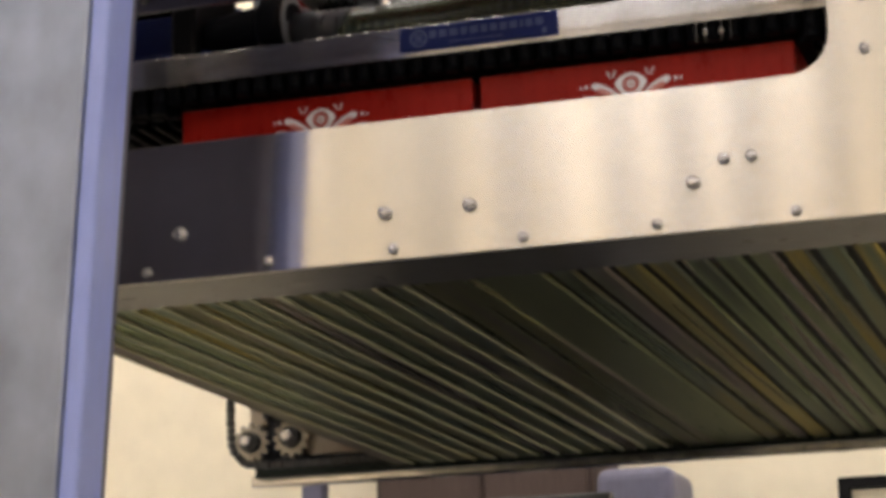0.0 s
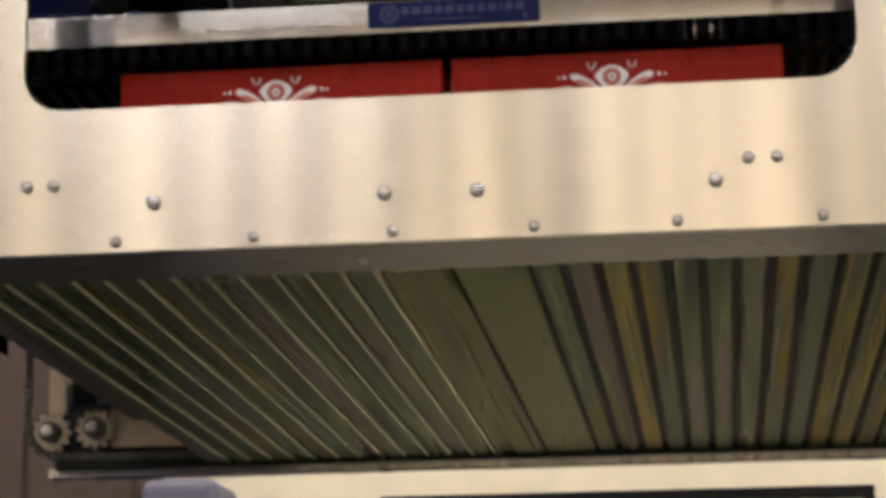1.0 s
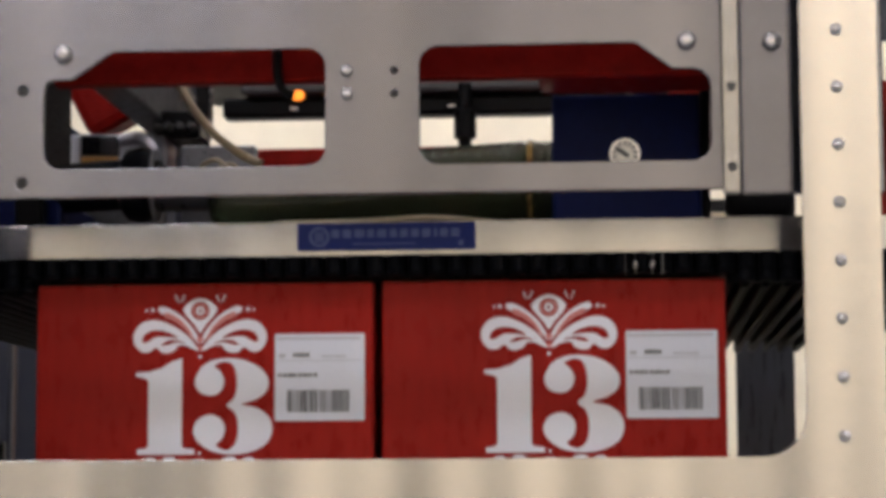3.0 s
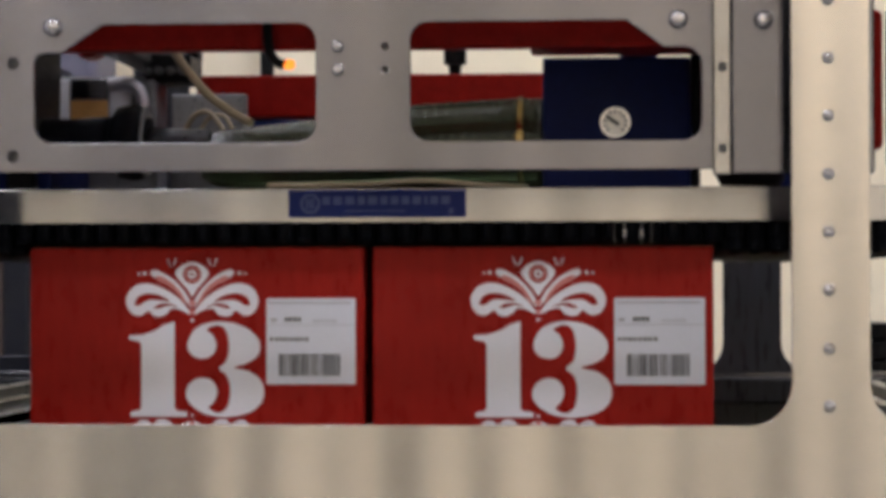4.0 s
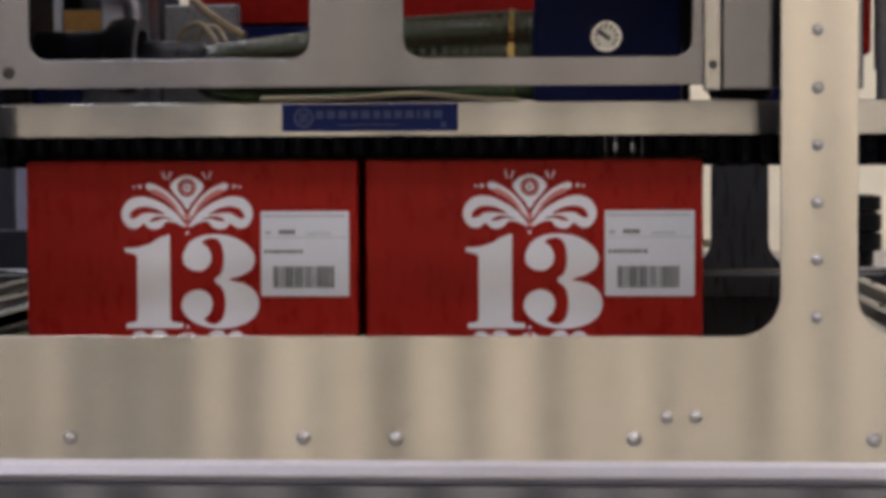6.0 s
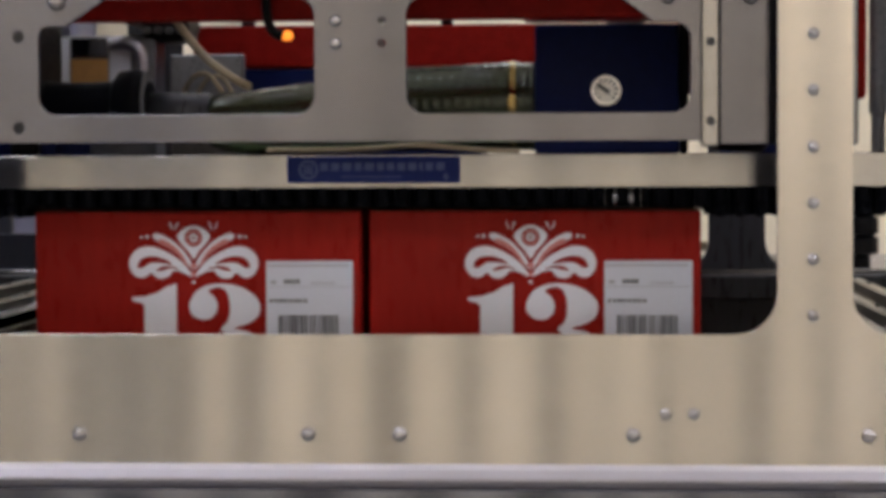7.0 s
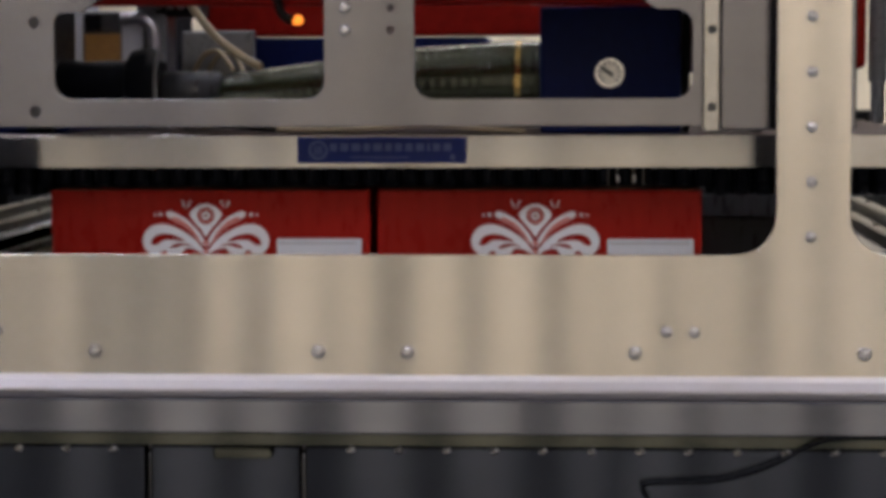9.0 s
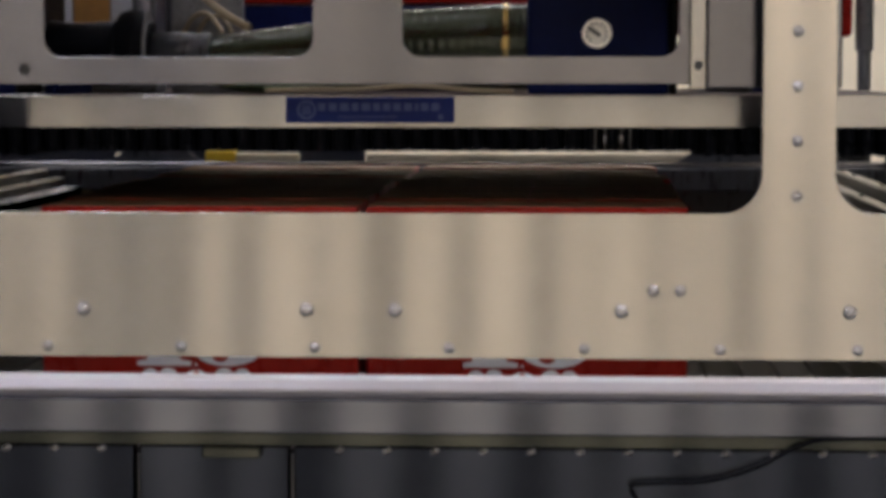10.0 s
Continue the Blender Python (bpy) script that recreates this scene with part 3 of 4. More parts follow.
def build_head():
    h = thing("vacuum_head", "vacuum lifting head with aluminium plates, hoses and black cups", "vacuum gripper")
    y = 0.063
    outer = rounded([(XC - 0.47, 0.341, 0.006), (XC + 0.393, 0.341, 0.006), (XC + 0.393, 0.62, 0.01), (XC - 0.47, 0.62, 0.01)])
    wins = [rounded([(XC - 0.358, 0.372, 0.02), (XC - 0.051, 0.372, 0.02), (XC - 0.051, 0.500, 0.02), (XC - 0.283, 0.500, 0.004), (XC - 0.328, 0.470, 0.008), (XC - 0.358, 0.470, 0.012)]),
            rounded([(XC + 0.051, 0.372, 0.02), (XC + 0.362, 0.372, 0.02), (XC + 0.362, 0.471, 0.02), (XC + 0.322, 0.471, 0.008), (XC + 0.282, 0.500, 0.004), (XC + 0.051, 0.500, 0.02)])]
    spots = ((-0.501, 0.358, 0.0062), (-0.501, 0.459, 0.0062), (-0.096, 0.474, 0.004), (-0.096, 0.449, 0.004))
    holes = [[(x + r * math.cos(a * math.pi / 5), z + r * math.sin(a * math.pi / 5)) for a in range(10)] for x, z, r in spots]
    wp = part("window_plate", sheet([outer, *wins, *holes], 0.010, 0.001), ALU_GREY, h, "grey aluminium plate with two cut windows")
    wp.location.y = y
    for x, z, r in ((-0.147, 0.474, 1.1), (-0.147, 0.449, 1.1), (0.217, 0.500, 1.7), (-0.457, 0.498, 1.7), (-0.545, 0.498, 1.7)):
        part("bolt", bolt_head(0.0055 * r, 0.006 * r), STEEL, wp, at=(x, -0.0005, z))
    for x, z, r in spots:
        part("socket_screw", lathe([(0.0035, r * 0.8), (0.0015, r * 0.8), (0.001, r * 0.55), (0.003, r * 0.5), (0.0095, r * 0.5)], 10, "y", smooth=False), DARKSTEEL, wp, "dark recessed screw", (x, 0, z))
    strip = part("side_strip", slab(0.253, 0.2725, y - 0.012, y, 0.334, 0.60, 0.002), ALU_BAR, h)
    for z in (0.362, 0.448):
        part("screw", lathe([(0, 0.005), (-0.003, 0.005), (-0.003, 0.0025), (-0.001, 0.0025)], 10, "y", smooth=False), DARKSTEEL, strip, at=(0.263, y - 0.0122, z))
    ep = part("end_plate", slab(0.274, 0.425, y + 0.012, y + 0.022, 0.336, 0.60, 0.002), ALU_GREY, h)
    part("bolt", bolt_head(0.0095, 0.010), STEEL, ep, at=(0.308, y + 0.0115, 0.500))
    # the vacuum plate with its badge
    vp = part("vacuum_plate", slab(XC - 0.66, XC + 0.66, 0.194, 1.35, 0.289, 0.327, 0.0005), ALU_BAR, h, "long aluminium vacuum box section")
    # Brown sheet added so that the plate's top doesn't glare.
    part("glare_sheet", slab(XC - 0.655, XC + 0.655, 0.1965, 1.345, 0.32705, 0.3274), BROWN, vp, "added brown sheet that stops the plate's glare")
    bd = part("badge", slab(-0.218, -0.017, 0.1905, 0.1938, 0.2945, 0.3255, 0.001), BADGE, vp, "dark blue badge with pale print")
    bars = bmesh.new()
    x = -0.179
    for w in (0.010, 0.011, 0.012, 0.009, 0.012, 0.009, 0.010, 0.010, 0.011, 0.004, 0.010, 0.011):
        slab(x, x + w * 0.86, 0.1900, 0.1906, 0.3090, 0.3180, 0, bm=bars)
        x += w * 0.94 + 0.0030
    slab(-0.155, -0.085, 0.1900, 0.1906, 0.3010, 0.3022, 0, bm=bars)
    slab(-0.036, -0.031, 0.1900, 0.1906, 0.2985, 0.3045, 0, bm=bars)
    tagged(part("print", bars, BADGE_INK, bd, "pale bars of print"), kind="stuff")
    part("print", sheet([[(-0.193 + r * math.cos(a * math.pi / 12), 0.310 + r * math.sin(a * math.pi / 12)) for a in range(24)] for r in (0.0115, 0.0085)], 0.0006), BADGE_INK, bd, "pale ring", (0, 0.1900, 0))
    for dx in (-0.0035, 0, 0.0035):
        part("print", slab(-0.1942 + dx, -0.1918 + dx, 0.1900, 0.1906, 0.3045, 0.3155), BADGE_INK, bd)
    # black bellows cups in rows under the plate
    ring = [(0.0, 0.0085)]
    for k in range(3):
        ring += [(-0.003 - 0.007 * k, 0.0105), (-0.0065 - 0.007 * k, 0.008)]
    up = lathe(ring, 10, "z")
    me = bpy.data.meshes.new("suction_cup")
    bmesh.ops.recalc_face_normals(up, faces=up.faces)
    up.to_mesh(me)
    up.free()
    me.materials.append(RUBBER)
    lo = lathe([(0.0, 0.0072), (-0.006, 0.0098), (-0.010, 0.0075), (-0.016, 0.0098), (-0.0205, 0.0075), (-0.0222, 0.0105), (-0.023, 0.009)], 10, "z")
    me2 = bpy.data.meshes.new("lip")
    bmesh.ops.recalc_face_normals(lo, faces=lo.faces)
    lo.to_mesh(me2)
    lo.free()
    me2.materials.append(RUBBER)
    part("cup_bed", slab(XC - 0.65, XC + 0.65, 0.24, 1.34, 0.272, 0.2885), RUBBER, h, "black foam bed")
    part("cup_bed", slab(-0.515, 0.255, 0.25, 1.33, 0.2640, 0.2719), RUBBER, h, "black foam bed")
    for row in range(2):
        for i in range(56):
            cx = XC - 0.635 + 0.0231 * i + 0.0115 * row
            c = part("suction_cup", me, None, h, at=(cx, 0.207 + 0.02 * row, 0.2895))
            free = cx < -0.53 or cx > 0.27
            CUPS.append((part("lip", me2, None, c, at=(0, 0, -0.010 if free else 0.0)), free))
    for x in (0.150, 0.161, 0.180, 0.191):
        nz = part("nozzle", lathe([(0.262, 0.0003), (0.264, 0.0006), (0.2885, 0.0006)], 6, "z"), GEAR, h, "thin dull nozzle", (x, 0.1945, 0))
        # Two steel tips draw the small glints of light in the gap.
        if 0.155 < x < 0.185:
            part("glint_tip", lathe([(0.270, 0.0008), (0.272, 0.0022), (0.278, 0.0022), (0.281, 0.0009)], 8, "z"), STEEL, nz, "bright tip drawn for a glint of light")
    # blower box with its gauge
    bb = part("blower_box", slab(0.068, 0.238, 0.262, 0.60, 0.3275, 0.480, 0.004, 2), NAVY, h, "dark navy enamelled blower box")
    gg = part("gauge", lathe([(0, 0.0195), (-0.010, 0.0205), (-0.014, 0.0205), (-0.014, 0.018), (-0.012, 0.018)], 24, "y", smooth=False), STEEL, bb, "round steel vacuum gauge", pose(0.151, 0.206, 0.400) @ Matrix.Scale(0.845, 4))
    part("stem", lathe([(0.0, 0.019), (0.010, 0.019), (0.012, 0.009), (0.066, 0.009)], 16, "y", smooth=False), DARKSTEEL, gg, "dark gauge stem")
    part("dial", lathe([(-0.0118, 0.0178), (-0.0125, 0.0178)], 24, "y"), DIAL, gg)
    tk = bmesh.new()
    for k in range(11):
        t = slab(-0.0011, 0.0011, -0.0131, -0.0126, 0.0115, 0.0168)
        t.transform(Matrix.Rotation(radians(-135 + 27 * k), 4, "Y"))
        me = bpy.data.meshes.new("tick")
        t.to_mesh(me)
        t.free()
        tk.from_mesh(me)
        bpy.data.meshes.remove(me)
    tagged(part("scale", tk, GREY_INK, gg, "dark scale marks"), kind="stuff")
    nd = slab(-0.0030, 0.0030, -0.0135, -0.0128, -0.006, 0.014)
    nd.transform(Matrix.Rotation(radians(-55), 4, "Y"))
    part("needle", nd, DARKSTEEL, gg)
    # hoses
    part("clear_hose", sweep([(0.068, 0.35, 0.386), (0.02, 0.35, 0.386), (-0.10, 0.345, 0.382), (-0.20, 0.335, 0.373), (-0.27, 0.32, 0.368), (-0.315, 0.31, 0.368), (-0.335, 0.31, 0.369)], [0.053, 0.053, 0.049, 0.043, 0.039, 0.033, 0.022], 28, ribs=0.0011, pitch=0.0125), HOSE, h, "translucent green ribbed suction hose")
    clamp = part("hose_clamp", lathe([(-0.003, 0.0545), (-0.003, 0.0560), (0.003, 0.0560), (0.003, 0.0545)], 28, "x", smooth=False), BRASS, h, "dull brass hose clamp", (0.040, 0.35, 0.3862))
    part("screw_housing", slab(-0.006, 0.006, -0.0605, -0.052, -0.006, 0.010, 0.002), BRASS, clamp)
    part("hose_cuff", lathe([(0, 0.019), (0.0, 0.0245), (0.075, 0.0235), (0.075, 0.02)], 20, "x"), DARK_PLATE, h, "dull grey-green cuff", (-0.400, 0.305, 0.380))
    part("black_hose", sweep([(-0.400, 0.30, 0.386), (-0.415, 0.30, 0.388), (-0.45, 0.30, 0.388), (-0.51, 0.32, 0.388), (-0.59, 0.40, 0.40)], [0.030, 0.0315, 0.030, 0.0295, 0.029], 20), RUBBER, h, "thick black rubber hose")
    part("hose_flange", lathe([(-0.030, 0.031), (-0.022, 0.042), (-0.004, 0.0455), (0.004, 0.044), (0.012, 0.028)], 24, "x"), RUBBER, h, "black hose collar", (-0.412, 0.30, 0.3875))
    part("collar_ring", lathe([(-0.001, 0.036), (-0.001, 0.0425), (0.001, 0.0425), (0.001, 0.036)], 24, "x", smooth=False), SCREEN_GREY, h, "thin grey ring on the collar", (-0.401, 0.30, 0.3875))
    part("tube", sweep([(-0.385, 0.30, 0.53), (-0.363, 0.30, 0.487), (-0.345, 0.30, 0.463), (-0.326, 0.30, 0.442), (-0.299, 0.30, 0.422), (-0.275, 0.29, 0.409)], 0.0052, 10), CREAM_HOSE, h, "thin cream air tube")
    part("tube", sweep([(-0.375, 0.40, 0.405), (-0.36, 0.39, 0.425), (-0.34, 0.38, 0.428), (-0.32, 0.37, 0.405)], 0.0032, 8), CREAM_HOSE, h, "thin cream air tube")
    part("tube", sweep([(-0.36, 0.42, 0.405), (-0.345, 0.41, 0.424), (-0.325, 0.40, 0.425), (-0.31, 0.39, 0.402)], 0.0028, 8), CREAM_HOSE, h, "thin cream air tube")
    part("tube", sweep([(-0.25, 0.25, 0.333), (-0.14, 0.24, 0.334), (-0.07, 0.25, 0.338), (0.0, 0.26, 0.333), (0.05, 0.27, 0.331)], 0.003, 8), CREAM_HOSE, h, "thin cream air tube")
    # red carrying beams behind the windows
    part("red_beam", slab(-0.490, 0.268, 0.150, 0.172, 0.480, 0.600, 0.004, 2), RED_PAINT, h, "red enamelled steel carrying beam")
    for sx, ux in ((-0.475, -0.435), (0.16, 0.205)):
        part("side_bracket", slab(sx, ux, 0.1725, 0.84, 0.50, 0.56, 0.004, 2), LIFT, h, "dark grey steel bracket")
    part("red_beam", slab(-0.436, 0.27, 0.84, 0.92, 0.455, 0.515, 0.004, 2), RED_PAINT, h, "red enamelled steel cross beam")
    part("red_cover", slab(0.055, 0.250, 0.1725, 0.261, 0.4815, 0.60, 0.003), RED_PAINT, h, "red enamelled cover")
    part("blue_box", slab(-0.41, -0.02, 0.845, 1.05, 0.327, 0.453, 0.004, 2), NAVY, h, "navy blue vacuum manifold")
    part("blue_box", slab(XC - 0.66, -0.515, 0.30, 0.60, 0.3275, 0.372, 0.003, 2), NAVY, h, "navy blue side manifold")
    part("blue_box", slab(XC - 0.66, -0.56, 0.50, 0.60, 0.3725, 0.50, 0.003, 2), NAVY, h, "navy blue side housing")
    part("blue_box", slab(0.30, 0.42, 0.55, 0.82, 0.3275, 0.37, 0.003, 2), NAVY, h, "navy blue side manifold")
    part("red_post", slab(0.502, 0.526, 0.84, 0.90, 0.405, 0.60, 0.008, 2), RED_PAINT, h, "red enamelled steel post")
    part("red_bracket", slab(0.206, 0.5015, 0.85, 0.89, 0.565, 0.60, 0.004, 2), RED_PAINT, h, "red enamelled steel bracket")
    part("air_cylinder", lathe([(0.3275, 0.010), (0.385, 0.010), (0.386, 0.0135), (0.60, 0.0135)], 16, "z", smooth=False), SCREEN_GREY, h, "grey air cylinder", (0.546, 0.87, 0))
    part("air_filter", lathe([(-0.045, 0.012), (-0.038, 0.024), (0.020, 0.0285), (0.027, 0.027), (0.034, 0.018)], 20, "x"), BLACK, h, "black round air filter", (0.312, 0.30, 0.3565))
    part("black_bar", slab(-0.43, 0.16, 0.925, 0.965, 0.575, 0.604, 0.006, 2), BLACK, h, "black bar under the lifting body")
    for x in (-0.33, -0.10, 0.08):
        part("bar_clip", slab(x, x + 0.012, 0.918, 0.9245, 0.584, 0.589, 0.001), STEEL, h, "bright clip")
    part("lift_body", slab(-0.52, 0.26, 1.0, 1.36, 0.668, 0.90, 0.01, 2), LIFT, h, "grey steel lifting body")
    part("lift_web", slab(-0.40, 0.22, 0.90, 0.998, 0.605, 0.70, 0.006, 2), LIFT, h, "grey steel web")
    part("red_arm", slab(-0.07, 0.06, -0.04, 0.04, -0.10, 0.10, 0.015, 2), RED_PAINT, h, "red enamelled steel arm", pose(-0.600, 0.92, 0.662, 0, -28))
    part("hanging_fitting", lathe([(0.5155, 0.008), (0.53, 0.010), (0.532, 0.016), (0.57, 0.016), (0.575, 0.010), (0.61, 0.010)], 12, "z", smooth=False), BLACK, h, "black hanging air fitting", (-0.072, 0.88, 0))
    carrier = part("cable_carrier", slab(-0.452, -0.393, 0.600, 0.640, 0.655, 0.70, 0.004, 2), BLACK, h, "black cable carrier with cross struts")
    for x in (-0.4445, -0.4015):
        part("post", slab(x - 0.008, x + 0.008, 0.606, 0.634, 0.492, 0.6548, 0.002), BLACK, carrier)
        part("rod", lathe([(0.492, 0.0022), (0.6548, 0.0022)], 8, "z"), STEEL, carrier, "chrome rod", (x + 0.012 * (1 if x > -0.42 else -1), 0.604, 0))
    for k in range(3):
        for lean in (-1, 1):
            part("strut", slab(-0.0015, 0.0015, -0.003, 0.003, -0.022, 0.022), GEAR, carrier, at=pose(-0.423, 0.612 + 0.004 * lean, 0.518 + 0.045 * k, 0, 35 * lean))
    part("side_post", slab(0.2405, 0.250, 0.30, 0.36, 0.3275, 0.60, 0.003), BLACK, h, "black side post")
    part("red_side_plate", slab(0.252, 0.268, 0.1725, 0.40, 0.400, 0.600, 0.003), RED_PAINT, h, "red enamelled side plate")
    for k in range(56):
        x = XC - 0.635 + 0.0231 * k
        if x < -0.53 or x > 0.27:
            part("seal_strip", slab(x - 0.005, x + 0.005, 0.242, 1.33, 0.2535, 0.2718, 0.002), RUBBER, h)
    vb = part("valve_block", slab(-0.445, -0.385, 0.50, 0.58, 0.476, 0.512, 0.003), BLACK, h, "black valve block")
    for k in range(4):
        part("fitting", lathe([(0, 0.005), (-0.014, 0.005), (-0.014, 0.0035), (-0.022, 0.0035)], 10, "y", smooth=False), DARKSTEEL, vb, at=(-0.438 + 0.0145 * k, 0.4995, 0.490))
    # The coloured patches stand in for reflections on a shiny surface.
    ctl = part("control_unit", slab(-0.555, -0.428, 0.50, 0.57, 0.3275, 0.484, 0.004, 2), SCREEN_GREY, h, "grey box with patches for reflections")
    ochre = material("ochre_reflection", (0.60, 0.33, 0.10), 0.4)
    for x0, x1, z0, z1, mat, text in ((-0.551, -0.540, 0.41, 0.480, PAPER, "pale reflection edge"), (-0.538, -0.490, 0.455, 0.480, ALU_GREY, "grey reflection patch"),
                                      (-0.538, -0.490, 0.415, 0.4535, ochre, "ochre reflection patch"), (-0.488, -0.460, 0.41, 0.480, PAPER, "white reflection patch")):
        part("reflection_patch", slab(x0, x1, 0.4965, 0.4998, z0, z1, 0.001), mat, ctl, text)
    part("elbow_pipe", sweep([(-0.486, 0.488, 0.472), (-0.462, 0.486, 0.474), (-0.446, 0.486, 0.462), (-0.442, 0.486, 0.44), (-0.442, 0.486, 0.40)], 0.0085, 12), SATIN, ctl, "bright bent pipe")
    part("bracket", slab(-0.398, -0.305, 0.44, 0.46, 0.3275, 0.456, 0.002), SCREEN_GREY, h, "grey angle bracket")
    part("black_mount", slab(-0.566, -0.532, 0.28, 0.42, 0.328, 0.60, 0.004), BLACK, h, "black mounting post")
    lamp = part("signal_lamp", sweep([(-0.234, 0.138, 0.512), (-0.233, 0.138, 0.487), (-0.229, 0.138, 0.472), (-0.221, 0.138, 0.464), (-0.213, 0.138, 0.463)], 0.0055, 12), BLACK, h, "black sensor with an amber light")
    part("lens", lathe([(0.0, 0.0055), (0.005, 0.0058), (0.009, 0.005), (0.011, 0.0025)], 12, "x"), AMBER, lamp, "glowing amber lens", (-0.2145, 0.138, 0.4625))
    return h


head = build_head()


# ---- the boxes ----
def ring(cx, cz, rx, rz=None, n=24, tilt=0.0):
    rz = rz or rx
    out = []
    for i in range(n):
        a = 2 * math.pi * i / n
        u, v = rx * math.cos(a), rz * math.sin(a)
        c, s = math.cos(tilt), math.sin(tilt)
        out.append((cx + u * c - v * s, cz + u * s + v * c))
    return out


# the print, drawn on a grid of 1.484 units to a 0.656 mm step, y down
def art(points):
    k = 0.386 / 588 / 1.484
    return [((x - 77.2) * k, 0.258 - (y - 66.8) * k) for x, y in points]


def curve(points, seg=4):
    """A smooth closed line through the points."""
    n, out = len(points), []
    for i in range(n):
        p0, p1, p2, p3 = (Vector(points[(i + j - 1) % n]) for j in range(4))
        for j in range(seg):
            u = j / seg
            q = 0.5 * ((2 * p1) + (p2 - p0) * u + (2 * p0 - 5 * p1 + 4 * p2 - p3) * u * u + (3 * p1 - p0 - 3 * p2 + p3) * u ** 3)
            out.append((q.x, q.y))
    return out


ONE = [(457, 262), (457, 485), (464, 492), (490, 495), (490, 508), (342, 508), (342, 495), (363, 492), (370, 485), (370, 322), (364, 314), (338, 308), (338, 298), (372, 296), (405, 286), (430, 270)]
THREE = [(498, 300), (510, 282), (535, 268), (570, 262), (612, 266), (650, 282), (674, 305), (681, 328), (672, 352), (645, 370), (612, 381), (650, 390),
         (680, 411), (691, 440), (683, 472), (655, 495), (615, 507), (575, 508), (535, 500), (505, 482), (490, 462), (487, 446), (493, 427), (508, 413),
         (530, 407), (552, 413), (566, 430), (568, 450), (560, 470), (546, 484), (562, 496), (580, 496), (596, 480), (602, 452), (601, 422), (592, 400),
         (574, 383), (592, 364), (599, 335), (597, 303), (588, 280), (570, 271), (550, 276), (542, 284), (556, 296), (566, 318), (562, 340),
         (546, 355), (526, 358), (507, 352), (494, 338), (491, 318)]
LOBE = [(497, 236), (472, 205), (432, 178), (388, 163), (352, 170), (332, 195), (332, 222), (348, 243), (370, 246), (389, 234), (402, 246), (420, 249), (438, 241), (448, 229), (470, 231), (495, 243)]
LOBE_CUT = [(352, 218), (360, 199), (385, 189), (418, 194), (446, 210), (416, 207), (388, 207), (366, 220)]
LOBE_CUT2 = [(402, 228), (420, 216), (446, 216), (468, 225), (442, 221), (420, 227)]
PLUME = [(497, 224), (472, 190), (434, 160), (406, 148), (394, 139), (398, 129), (414, 130), (450, 150), (481, 181), (499, 212)]
EYE_DROP = [(503, 197), (490, 178), (472, 158), (459, 137), (470, 121), (488, 111), (503, 108), (518, 111), (536, 121), (547, 137), (534, 158), (516, 178)]


DEEP = 0.131


